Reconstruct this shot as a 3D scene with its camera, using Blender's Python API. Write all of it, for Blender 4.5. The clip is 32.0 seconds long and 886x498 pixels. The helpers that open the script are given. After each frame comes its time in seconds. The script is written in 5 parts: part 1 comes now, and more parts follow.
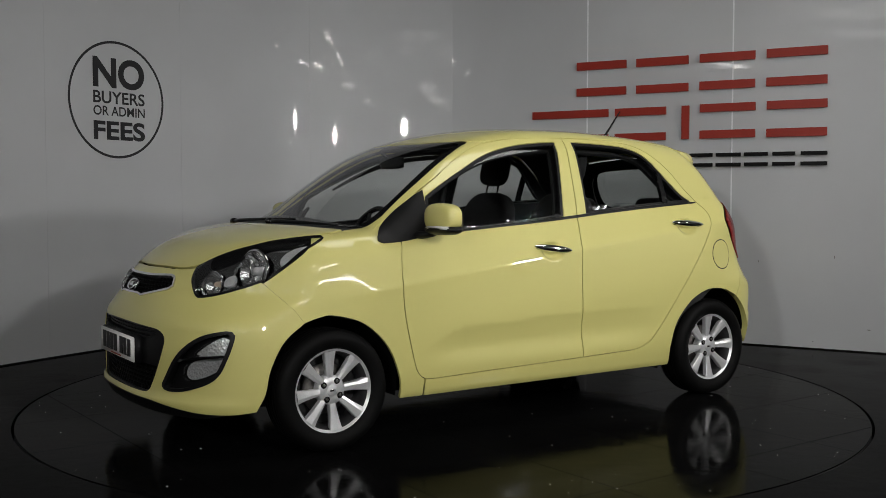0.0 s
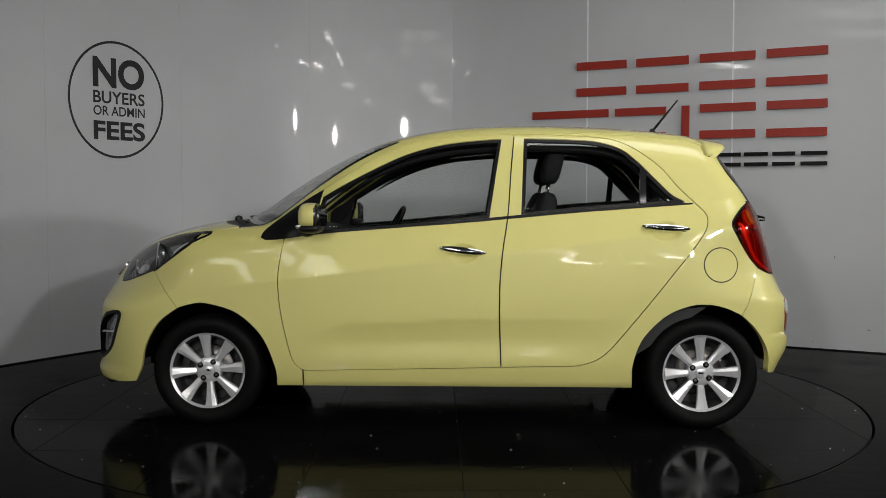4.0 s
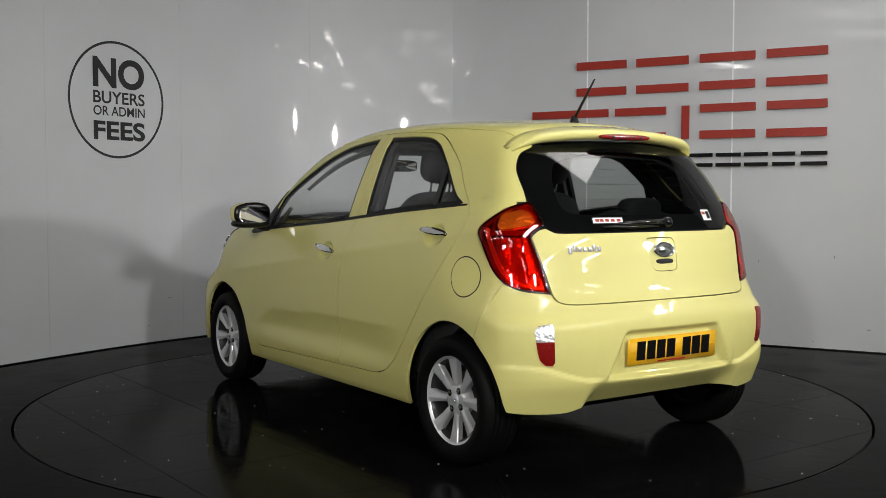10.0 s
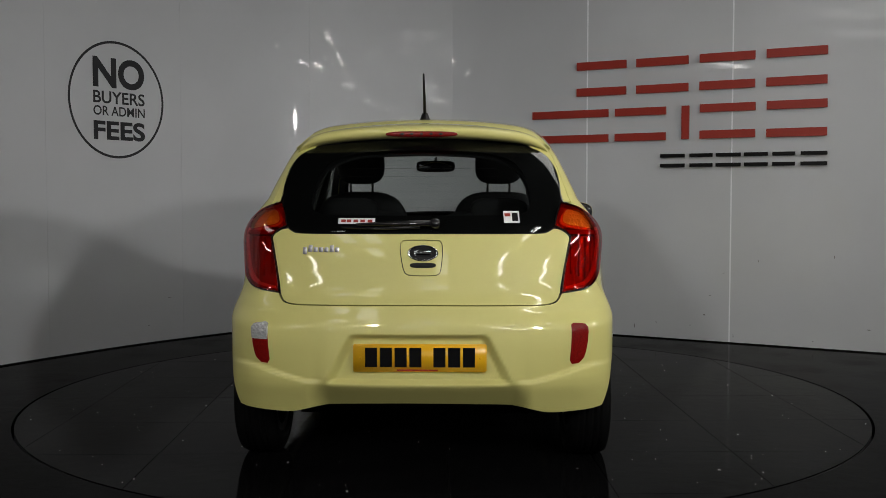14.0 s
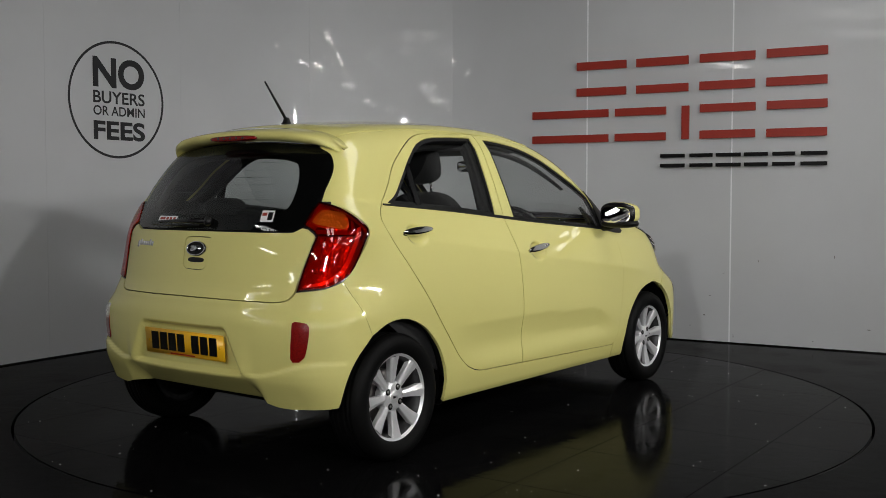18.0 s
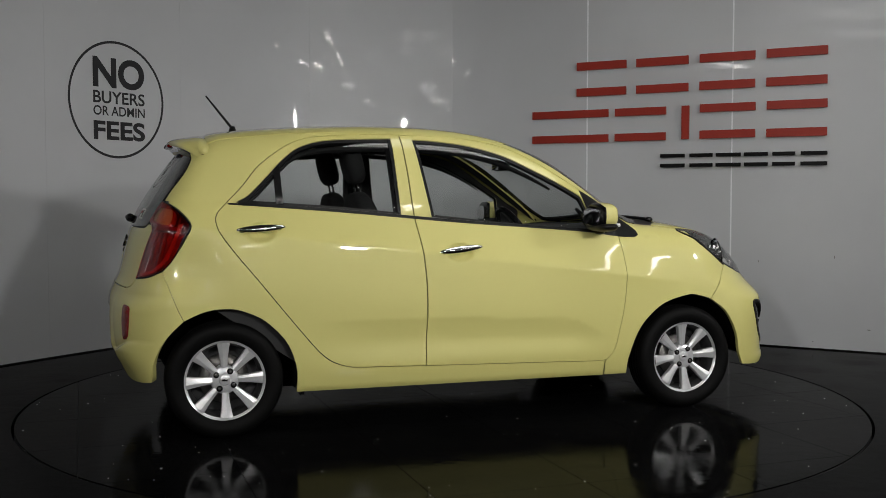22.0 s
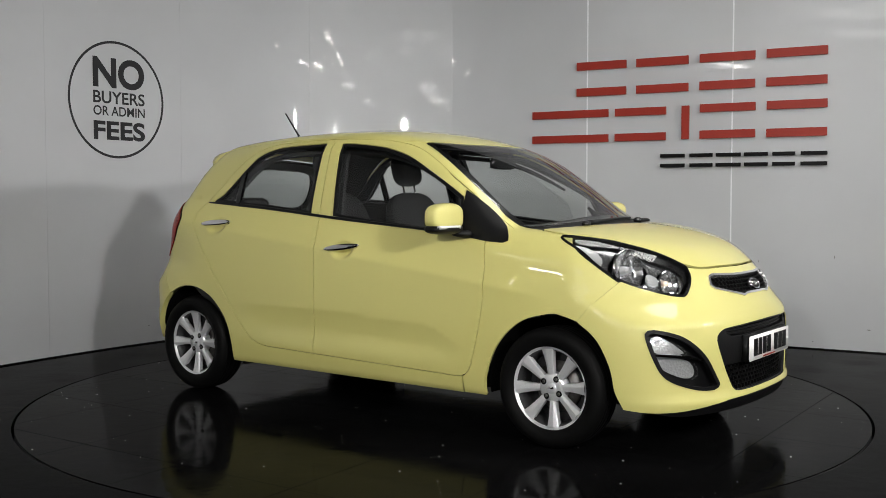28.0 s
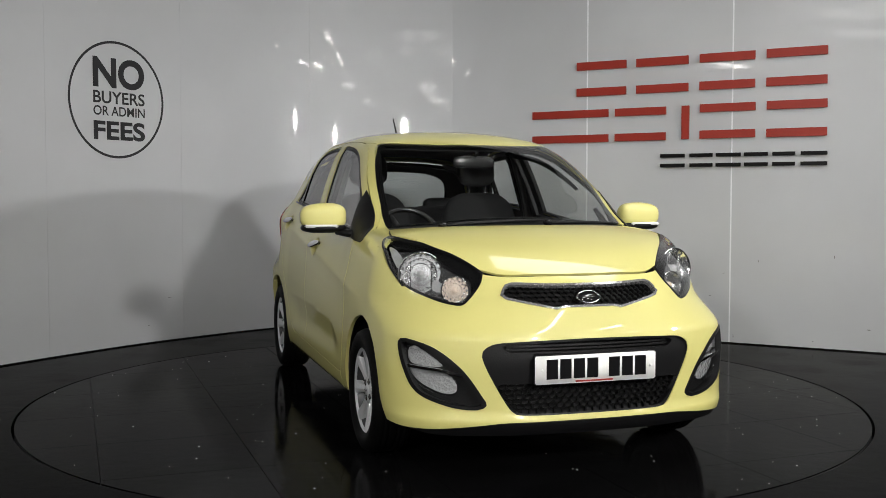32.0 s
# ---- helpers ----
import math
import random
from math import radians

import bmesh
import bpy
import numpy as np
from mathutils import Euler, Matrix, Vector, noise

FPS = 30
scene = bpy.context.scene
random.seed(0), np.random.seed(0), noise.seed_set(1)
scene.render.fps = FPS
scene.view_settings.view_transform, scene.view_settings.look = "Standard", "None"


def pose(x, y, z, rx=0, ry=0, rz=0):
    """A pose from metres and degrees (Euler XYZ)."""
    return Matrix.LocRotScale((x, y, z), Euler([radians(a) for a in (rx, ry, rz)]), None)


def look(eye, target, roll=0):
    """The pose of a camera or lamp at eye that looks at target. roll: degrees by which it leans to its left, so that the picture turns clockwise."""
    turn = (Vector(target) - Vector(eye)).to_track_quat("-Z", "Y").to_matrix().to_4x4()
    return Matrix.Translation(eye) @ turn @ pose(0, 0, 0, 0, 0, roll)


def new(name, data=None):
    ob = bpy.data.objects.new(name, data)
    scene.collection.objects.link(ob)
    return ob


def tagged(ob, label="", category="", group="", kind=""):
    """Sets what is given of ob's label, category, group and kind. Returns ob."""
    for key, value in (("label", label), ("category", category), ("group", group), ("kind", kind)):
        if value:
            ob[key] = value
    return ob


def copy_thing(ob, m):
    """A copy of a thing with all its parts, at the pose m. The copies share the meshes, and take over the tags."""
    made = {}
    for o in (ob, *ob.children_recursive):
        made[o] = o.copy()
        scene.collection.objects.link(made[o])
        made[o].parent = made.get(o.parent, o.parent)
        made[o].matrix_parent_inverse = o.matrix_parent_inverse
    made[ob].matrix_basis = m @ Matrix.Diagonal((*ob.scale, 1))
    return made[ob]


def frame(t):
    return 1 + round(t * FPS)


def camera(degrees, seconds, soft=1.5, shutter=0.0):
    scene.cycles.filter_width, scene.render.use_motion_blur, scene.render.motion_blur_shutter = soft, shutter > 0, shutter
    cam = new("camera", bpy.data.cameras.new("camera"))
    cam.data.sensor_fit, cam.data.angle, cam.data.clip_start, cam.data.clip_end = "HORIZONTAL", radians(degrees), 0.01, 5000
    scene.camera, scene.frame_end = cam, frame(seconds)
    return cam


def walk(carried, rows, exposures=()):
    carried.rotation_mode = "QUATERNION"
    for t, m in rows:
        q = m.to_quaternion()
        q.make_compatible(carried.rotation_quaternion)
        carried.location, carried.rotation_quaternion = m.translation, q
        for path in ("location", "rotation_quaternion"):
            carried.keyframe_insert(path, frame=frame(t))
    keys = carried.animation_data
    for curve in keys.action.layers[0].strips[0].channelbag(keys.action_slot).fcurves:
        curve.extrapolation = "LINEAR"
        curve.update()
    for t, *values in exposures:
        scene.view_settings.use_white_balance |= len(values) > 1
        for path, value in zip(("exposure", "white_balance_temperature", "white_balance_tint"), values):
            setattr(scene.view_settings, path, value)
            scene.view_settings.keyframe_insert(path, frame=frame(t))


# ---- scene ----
cam = camera(47.04, 32.0, soft=.8)
STAND = pose(0, -5.699, 1.103, 87.08, 0, 0)
walk(cam, [(0, STAND), (32, STAND)], exposures=[(0, -0.54), (1, -0.60), (2, -0.62), (3, -0.52), (4.5, -0.24), (6, -0.01), (7, 0.14), (8, 0.21), (9, 0.19), (10, 0.11), (11, -0.06), (12, -0.24), (13, -0.34), (14, -0.60), (15, -0.56), (17, -0.43),
                                               (18, -0.36), (20, -0.49), (22, -0.52), (24, -0.50), (25, -0.26), (26, -0.04), (27, 0.15), (28, 0.27), (32, 0.27)])


# ---- light ----
world = bpy.data.worlds.new("world")
scene.world = world
world.use_nodes = True
world.node_tree.nodes["Background"].inputs[0].default_value = (.02, .021, .023, 1)
world.node_tree.nodes["Background"].inputs[1].default_value = 1.0


def floodlight(name, place, target, power, size, spread=120):
    data = bpy.data.lights.new(name, "AREA")
    data.shape, data.size, data.energy, data.color, data.spread = "DISK", size, power, (1, .985, .96), radians(spread)
    ob = new(name, data)
    ob.matrix_world = look(place, target)
    return ob


floodlight("floodlight", (4.9, -2.13, 2.35), (-.4, .9, 1.0), 37, .32, 105)
floodlight("floodlight", (-1.75, -7.4, 2.43), (0, 1.2, .8), 23, .32, 76)
floodlight("floodlight", (2.3, -5.6, 2.2), (-.3, 1.6, 1.0), 30, .26, 80)


# ---- materials ----
def mat(name, base, rough=.5, metal=0.0, coat=0.0, spread=.0, grain=40.0, bump=.0, bump_scale=200.0, rough_spread=0.0, stain=.0, stain_scale=2.0, ior=1.5, facet=0.0, facet_scale=80.0):
    """A surface with its colour, its gloss, fine grain, broad stains and a little relief."""
    m = bpy.data.materials.new(name)
    m.use_nodes = True
    nt = m.node_tree
    b = nt.nodes["Principled BSDF"]
    b.inputs["Base Color"].default_value = (*base, 1)
    b.inputs["Roughness"].default_value = rough
    b.inputs["Metallic"].default_value = metal
    b.inputs["Coat Weight"].default_value = coat
    b.inputs["Coat Roughness"].default_value = .03
    b.inputs["IOR"].default_value = ior
    pos = nt.nodes.new("ShaderNodeTexCoord")
    out = None
    for amount, scale, detail in ((spread, grain, 4), (stain, stain_scale, 6)):
        if not amount:
            continue
        n = nt.nodes.new("ShaderNodeTexNoise")
        n.inputs["Scale"].default_value, n.inputs["Detail"].default_value = scale, detail
        nt.links.new(pos.outputs["Object"], n.inputs["Vector"])
        r = nt.nodes.new("ShaderNodeMapRange")
        r.inputs["From Min"].default_value, r.inputs["From Max"].default_value = .3, .7
        r.inputs["To Min"].default_value, r.inputs["To Max"].default_value = 1 - amount, 1 + amount * .4
        nt.links.new(n.outputs["Fac"], r.inputs["Value"])
        mix = nt.nodes.new("ShaderNodeVectorMath")
        mix.operation = "SCALE"
        if out is None:
            mix.inputs[0].default_value = base
        else:
            nt.links.new(out, mix.inputs[0])
        nt.links.new(r.outputs["Result"], mix.inputs["Scale"])
        out = mix.outputs[0]
    if out is not None:
        nt.links.new(out, b.inputs["Base Color"])
    if rough_spread:
        n = nt.nodes.new("ShaderNodeTexNoise")
        n.inputs["Scale"].default_value, n.inputs["Detail"].default_value = 3.0, 8
        nt.links.new(pos.outputs["Object"], n.inputs["Vector"])
        r = nt.nodes.new("ShaderNodeMapRange")
        r.inputs["From Min"].default_value, r.inputs["From Max"].default_value = .35, .7
        r.inputs["To Min"].default_value, r.inputs["To Max"].default_value = rough, rough + rough_spread
        nt.links.new(n.outputs["Fac"], r.inputs["Value"])
        nt.links.new(r.outputs["Result"], b.inputs["Roughness"])
    if facet:
        n = nt.nodes.new("ShaderNodeTexVoronoi")
        n.inputs["Scale"].default_value = facet_scale
        nt.links.new(pos.outputs["Object"], n.inputs["Vector"])
        u = nt.nodes.new("ShaderNodeBump")
        u.inputs["Strength"].default_value, u.inputs["Distance"].default_value = 1.0, facet
        nt.links.new(n.outputs["Distance"], u.inputs["Height"])
        nt.links.new(u.outputs["Normal"], b.inputs["Normal"])
    if bump:
        n = nt.nodes.new("ShaderNodeTexNoise")
        n.inputs["Scale"].default_value, n.inputs["Detail"].default_value = bump_scale, 3
        nt.links.new(pos.outputs["Object"], n.inputs["Vector"])
        u = nt.nodes.new("ShaderNodeBump")
        u.inputs["Strength"].default_value, u.inputs["Distance"].default_value = 1.0, bump
        nt.links.new(n.outputs["Fac"], u.inputs["Height"])
        nt.links.new(u.outputs["Normal"], b.inputs["Normal"])
    return m


def sheet_glass(name, tint, gloss=.0):
    """A pane: clear or tinted, with a mirror gloss that grows at the edge."""
    m = bpy.data.materials.new(name)
    m.use_nodes = True
    nt = m.node_tree
    nt.nodes.clear()
    t, g = nt.nodes.new("ShaderNodeBsdfTransparent"), nt.nodes.new("ShaderNodeBsdfGlossy")
    t.inputs["Color"].default_value = (*tint, 1)
    g.inputs["Roughness"].default_value = .0
    f, mix, o = nt.nodes.new("ShaderNodeLayerWeight"), nt.nodes.new("ShaderNodeMixShader"), nt.nodes.new("ShaderNodeOutputMaterial")
    f.inputs["Blend"].default_value = .5
    rise, add = nt.nodes.new("ShaderNodeMath"), nt.nodes.new("ShaderNodeMath")
    rise.operation, rise.inputs[1].default_value = "POWER", 4.0
    add.operation, add.use_clamp = "MULTIPLY_ADD", True
    add.inputs[1].default_value, add.inputs[2].default_value = .85, .06 + gloss
    nt.links.new(f.outputs["Facing"], rise.inputs[0])
    nt.links.new(rise.outputs[0], add.inputs[0])
    nt.links.new(add.outputs[0], mix.inputs[0])
    nt.links.new(t.outputs[0], mix.inputs[1])
    nt.links.new(g.outputs[0], mix.inputs[2])
    nt.links.new(mix.outputs[0], o.inputs[0])
    return m


def glow(name, colour, strength):
    m = bpy.data.materials.new(name)
    m.use_nodes = True
    b = m.node_tree.nodes["Principled BSDF"]
    b.inputs["Base Color"].default_value = (.8, .8, .8, 1)
    b.inputs["Emission Color"].default_value = (*colour, 1)
    b.inputs["Emission Strength"].default_value = strength
    return m


PAINT = mat("lemon_paint", (.600, .556, .188), .55, 0, 1.0, spread=.03, grain=900)
PANEL = mat("white_gloss_panel", (.512, .522, .540), .38, 0, .5, stain=.06, stain_scale=1.3, bump=.0018, bump_scale=2.1, rough_spread=.1)
JOINT = mat("white_joint_strip", (.80, .81, .83), .35, 0, .3, stain=.08, stain_scale=6)
SCUFF = mat("dull_scuff", (.16, .155, .15), .8, spread=.4, grain=90)
FLOOR = mat("black_polished_floor", (.0045, .0045, .0047), .07, 0, 0, spread=.25, grain=60, stain=.4, stain_scale=2.0, bump=.0007, bump_scale=14, rough_spread=.16, ior=1.044)
TILE = mat("black_polished_tile", (.0042, .0042, .0044), .05, 0, 0, spread=.25, grain=60, stain=.4, stain_scale=2.4, bump=.0006, bump_scale=14, rough_spread=.13, ior=1.06)
GROUT = mat("dark_grout", (.035, .035, .036), .7, spread=.2, grain=90)
GAP = mat("black_gap", (.004, .004, .004), .8)
BLACK = mat("black_plastic", (.005, .005, .0055), .45, spread=.2, grain=120, bump=.0006, bump_scale=160, ior=1.3)
SATIN = mat("satin_black_trim", (.006, .006, .0065), .25, spread=.1, grain=80)
RUBBER = mat("tyre_rubber", (.003, .003, .003), .6, spread=.3, grain=70, stain=.2, stain_scale=9, bump=.0004, bump_scale=300, ior=1.2)
CLOTH = mat("dark_seat_cloth", (.007, .007, .008), .9, spread=.35, grain=40, bump=.002, bump_scale=60)
CABIN = mat("dark_cabin_plastic", (.010, .010, .011), .6, spread=.2, grain=40, bump=.001, bump_scale=70)
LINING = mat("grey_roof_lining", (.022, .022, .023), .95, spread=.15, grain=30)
CHROME = mat("chrome", (.82, .82, .83), .06, 1, 0, rough_spread=.04)
ALLOY = mat("silver_alloy", (.80, .805, .82), .30, .55, .6, spread=.06, grain=300, stain=.05, stain_scale=12)
STEEL = mat("dull_steel", (.22, .21, .20), .45, 1, 0, spread=.3, grain=40)
MIRROR = mat("mirror_glass", (.8, .8, .82), .01, 1)
REDBACK = mat("lamp_backing", (.34, .33, .32), .25, .5, 0, facet=.0015, facet_scale=60)
REDPLASTIC = mat("red_reflector", (.19, .005, .004), .25, 0, .35, spread=.3, grain=150, facet=.0006, facet_scale=160)
REDLETTER = mat("red_letter_paint", (.29, .017, .006), .5, 0, 0, spread=.05, grain=60)
BLACKLETTER = mat("black_letter_paint", (.004, .004, .0045), .4, 0, 0, spread=.1, grain=60, ior=1.25)
VINYL = mat("black_vinyl", (.004, .0045, .006), .45, spread=.1, grain=60)
PLATEWHITE = mat("white_plate", (.86, .86, .84), .3, 0, .3, stain=.06, stain_scale=14)
PLATEYELLOW = mat("yellow_plate", (.78, .42, .012), .3, 0, .3, stain=.08, stain_scale=14)
PAPER = mat("white_sticker", (.7, .7, .7), .5, spread=.05, grain=60)
LAMPSILVER = mat("lamp_silver", (.86, .86, .87), .22, .55, .4, bump=.0025, bump_scale=70)
FACETS = mat("faceted_lamp_silver", (.88, .88, .89), .2, .7, 0, facet=.0025, facet_scale=85)
GRILLECHROME = mat("grille_chrome", (.80, .80, .81), .15, .85, 0, rough_spread=.05)
DEEP = mat("dull_black_grille", (.003, .003, .0032), .6, spread=.2, grain=120, ior=1.18)
# the silver barrel's shade, put into a dark base colour
BARREL = mat("wheel_barrel_painted_shade", (.06, .06, .062), .45, .6, 0, spread=.3, grain=40)
BEZEL = mat("grey_chrome_bezel", (.42, .42, .43), .2, .9, 0, rough_spread=.05)
LAMPCHROME = mat("lamp_chrome", (.93, .93, .94), .13, .92, 0, bump=.0008, bump_scale=60)
AMBER = mat("amber_bulb", (.74, .60, .48), .2, 0, .5, spread=.1, grain=60)
CEIL = mat("dark_ceiling", (.045, .045, .047), .8, spread=.2, grain=3)
BACKWALL = mat("grey_hall_wall", (.06, .06, .062), .7, spread=.15, grain=2)
CLEAR = sheet_glass("window_glass", (.90, .92, .91), .01)
TINT = sheet_glass("rear_window_glass", (.58, .61, .60), .01)
LENS = sheet_glass("clear_lamp_lens", (.93, .94, .94), .02)
REDLENS = sheet_glass("red_lamp_lens", (.86, .055, .02), .03)
AMBERLENS = sheet_glass("amber_lamp_lens", (.9, .36, .09), .03)
TUBE = glow("fluorescent_tube", (1, .97, .92), 36)
# glow of the invented fill panel above the car
FILL_PANEL = glow("added_fill_panel", (1, .98, .95), 5)
DIMPANEL = glow("dim_light_panel", (1, .985, .96), 5)

from mathutils.geometry import delaunay_2d_cdt


# ---- building blocks ----
def mesh_of(name, verts, faces, material, smooth=True):
    me = bpy.data.meshes.new(name)
    me.from_pydata([tuple(map(float, v)) for v in verts], [], [tuple(map(int, f)) for f in faces])
    me.materials.append(material)
    if smooth:
        me.polygons.foreach_set("use_smooth", [True] * len(me.polygons))
    return me


def part(name, shape, material, parent=None, label="", place=None, smooth=True, mesh=None):
    """Links one mesh, given as (vertices, faces), under a thing or a part."""
    me = mesh or mesh_of(name, shape[0], shape[1], material, smooth)
    ob = new(name, me)
    if parent:
        ob.parent = parent
    if place is not None:
        ob.matrix_basis = place
    return tagged(ob, label)


def joined(*shapes):
    verts, faces = [], []
    for v, f in shapes:
        o = len(verts)
        verts += [tuple(q) for q in v]
        faces += [tuple(i + o for i in q) for q in f]
    return verts, faces


def moved(shape, m):
    flip = m.to_3x3().determinant() < 0
    return [tuple(m @ Vector(v)) for v in shape[0]], [tuple(reversed(f)) if flip else f for f in shape[1]]


def from_bm(bm):
    bm.verts.index_update()
    shape = ([tuple(v.co) for v in bm.verts], [tuple(v.index for v in f.verts) for f in bm.faces])
    bm.free()
    return shape


def box(x0, x1, y0, y1, z0, z1, bevel=.01, steps=2):
    bm = bmesh.new()
    bmesh.ops.create_cube(bm, size=1)
    for v in bm.verts:
        v.co = ((x0 + x1) / 2 + v.co.x * (x1 - x0), (y0 + y1) / 2 + v.co.y * (y1 - y0), (z0 + z1) / 2 + v.co.z * (z1 - z0))
    if bevel:
        bmesh.ops.bevel(bm, geom=bm.edges[:], offset=bevel, segments=steps, affect="EDGES")
    return from_bm(bm)


def lathe(profile, n=48, axis="y", closed=False):
    """Turns (radius, height) pairs round an axis."""
    verts, faces, k = [], [], len(profile)
    for i in range(n):
        a = 2 * math.pi * i / n
        for r, h in profile:
            c, s = r * math.cos(a), r * math.sin(a)
            verts.append({"y": (c, h, s), "z": (c, s, h), "x": (h, c, s)}[axis])
    for i in range(n):
        for j in range(k if closed else k - 1):
            a, b = i * k + j, i * k + (j + 1) % k
            c, d = (i + 1) % n * k + (j + 1) % k, (i + 1) % n * k + j
            faces.append((a, b, c, d))
    return verts, faces


def egg(rx, ry, rz, ex=1.0, ez=1.0, n=28, m=16):
    """A rounded body; exponents below 1 square it off."""
    def pw(v, e):
        return math.copysign(abs(v) ** e, v)
    verts, faces = [], []
    for j in range(m + 1):
        b = math.pi * (j / m - .5)
        for i in range(n):
            a = 2 * math.pi * i / n
            verts.append((rx * pw(math.cos(b), ez) * pw(math.cos(a), ex), ry * pw(math.cos(b), ez) * pw(math.sin(a), ex), rz * pw(math.sin(b), ez)))
    for j in range(m):
        for i in range(n):
            faces.append((j * n + i, j * n + (i + 1) % n, (j + 1) * n + (i + 1) % n, (j + 1) * n + i))
    return verts, faces


def tube(path, radius, n=10, closed=False, flat=1.0):
    """A rod along a path; radius may be one number or one for each point."""
    pts = [Vector(p) for p in path]
    verts, faces, k = [], [], len(pts)
    for i, p in enumerate(pts):
        a, b = pts[(i - 1) % k] if closed or i else p, pts[(i + 1) % k] if closed or i < k - 1 else p
        d = (b - a).normalized()
        u = d.cross(Vector((0, 0, 1)))
        u = u.normalized() if u.length > .05 else d.cross(Vector((0, 1, 0))).normalized()
        w = u.cross(d)
        r = radius[i] if isinstance(radius, (list, tuple)) else radius
        for j in range(n):
            q = 2 * math.pi * j / n
            verts.append(p + u * r * math.cos(q) + w * r * flat * math.sin(q))
    for i in range(k if closed else k - 1):
        for j in range(n):
            faces.append((i * n + j, i * n + (j + 1) % n, (i + 1) % k * n + (j + 1) % n, (i + 1) % k * n + j))
    if not closed:
        faces += [tuple(reversed(range(n))), tuple((k - 1) * n + j for j in range(n))]
    return verts, faces


def rounded(points, step=.018):
    """A closed outline through the points, smooth but at those that carry a third value."""
    pts = [np.array(p[:2], float) for p in points]
    sharp = [len(p) > 2 for p in points]
    n, out = len(pts), []
    for i in range(n):
        p0, p1, p2, p3 = pts[i - 1], pts[i], pts[(i + 1) % n], pts[(i + 2) % n]
        m1 = (p2 - p1) if sharp[i] else (p2 - p0) / 2
        m2 = (p2 - p1) if sharp[(i + 1) % n] else (p3 - p1) / 2
        d = np.linalg.norm(p2 - p1)
        for m, q in ((m1, p1 - p0), (m2, p3 - p2)):
            size = np.linalg.norm(m)
            if size > 1.3 * d:
                m *= 1.3 * d / size
        k = max(1, int(round(d / step)))
        if sharp[i] and sharp[(i + 1) % n]:
            k = max(1, int(round(d / (step * 3))))
        for j in range(k):
            f = j / k
            out.append((1 + 2 * f) * (1 - f) ** 2 * p1 + f * (1 - f) ** 2 * m1 + f * f * (3 - 2 * f) * p2 + f * f * (f - 1) * m2)
    return np.array(out)


def area_of(p):
    return .5 * float(np.sum(p[:, 0] * np.roll(p[:, 1], -1) - np.roll(p[:, 0], -1) * p[:, 1]))


def inset(p, by):
    """The outline moved inwards."""
    if area_of(p) < 0:
        p = p[::-1]
    t = np.roll(p, -1, 0) - np.roll(p, 1, 0)
    t = t / np.maximum(np.linalg.norm(t, axis=1, keepdims=True), 1e-9)
    return p + by * np.stack([-t[:, 1], t[:, 0]], 1)


def inside_of(poly, c):
    odd = np.zeros(len(c), bool)
    for p, q in zip(poly, np.roll(poly, -1, 0)):
        if abs(q[1] - p[1]) > 1e-12:
            odd ^= ((p[1] > c[:, 1]) != (q[1] > c[:, 1])) & (c[:, 0] < p[0] + (q[0] - p[0]) * (c[:, 1] - p[1]) / (q[1] - p[1]))
    return odd


def clip_cell(poly, x0, x1, y0, y1):
    for ax, lim, keep in ((0, x0, 1), (0, x1, -1), (1, y0, 1), (1, y1, -1)):
        out, n = [], len(poly)
        for i in range(n):
            a, b = poly[i - 1], poly[i]
            da, db = (a[ax] - lim) * keep, (b[ax] - lim) * keep
            if (da >= 0) != (db >= 0):
                f = da / (da - db)
                out.append((a[0] + f * (b[0] - a[0]), a[1] + f * (b[1] - a[1])))
            if db >= 0:
                out.append(b)
        poly = out
        if len(poly) < 3:
            return []
    return poly


def fill(outer, holes=(), cell=.025, rows=()):
    """Fills an outline, less its holes, with triangles whose border follows the outline: flat points and faces."""
    rings = [outer, *holes]
    lo, hi = outer.min(0), outer.max(0)
    gx, gy = np.meshgrid(np.arange(lo[0] + cell * .43, hi[0], cell), np.arange(lo[1] + cell * .37, hi[1], cell), indexing="ij")
    c = np.stack([gx.ravel(), gy.ravel()], 1)
    good = inside_of(outer, c)
    for h in holes:
        good &= ~inside_of(h, c)
    c = c[good]
    for ring in rings:
        for p, q in zip(ring, np.roll(ring, -1, 0)):
            d = q - p
            s = np.clip(((c - p) @ d) / max(d @ d, 1e-12), 0, 1)
            c = c[np.linalg.norm(c - p - s[:, None] * d, axis=1) > cell * .35]
    for line in rows:
        good = inside_of(outer, line)
        for h in holes:
            good &= ~inside_of(h, line)
        line = line[good]
        for ring in rings:
            d = np.linalg.norm(line[:, None] - ring[None], axis=2).min(1)
            line = line[d > .005]
        if len(line):
            c = c[np.array([np.abs(line - q).max(1).min() > .006 for q in c])] if len(c) else c
            c = np.concatenate([c, line])
    pts, edges = [], []
    for ring in rings:
        o, n = len(pts), len(ring)
        pts += [Vector((float(q[0]), float(q[1]))) for q in ring]
        edges += [(o + i, o + (i + 1) % n) for i in range(n)]
    pts += [Vector((float(q[0]), float(q[1]))) for q in c]
    v, _, f, *_ = delaunay_2d_cdt(pts, edges, [], 0, 1e-6)
    v = np.array([tuple(q) for q in v])
    f = np.array([tuple(q) for q in f if len(q) == 3])
    mid = v[f].mean(1)
    keep = inside_of(outer, mid)
    for h in holes:
        keep &= ~inside_of(h, mid)
    return v, [tuple(int(i) for i in q) for q in f[keep]]


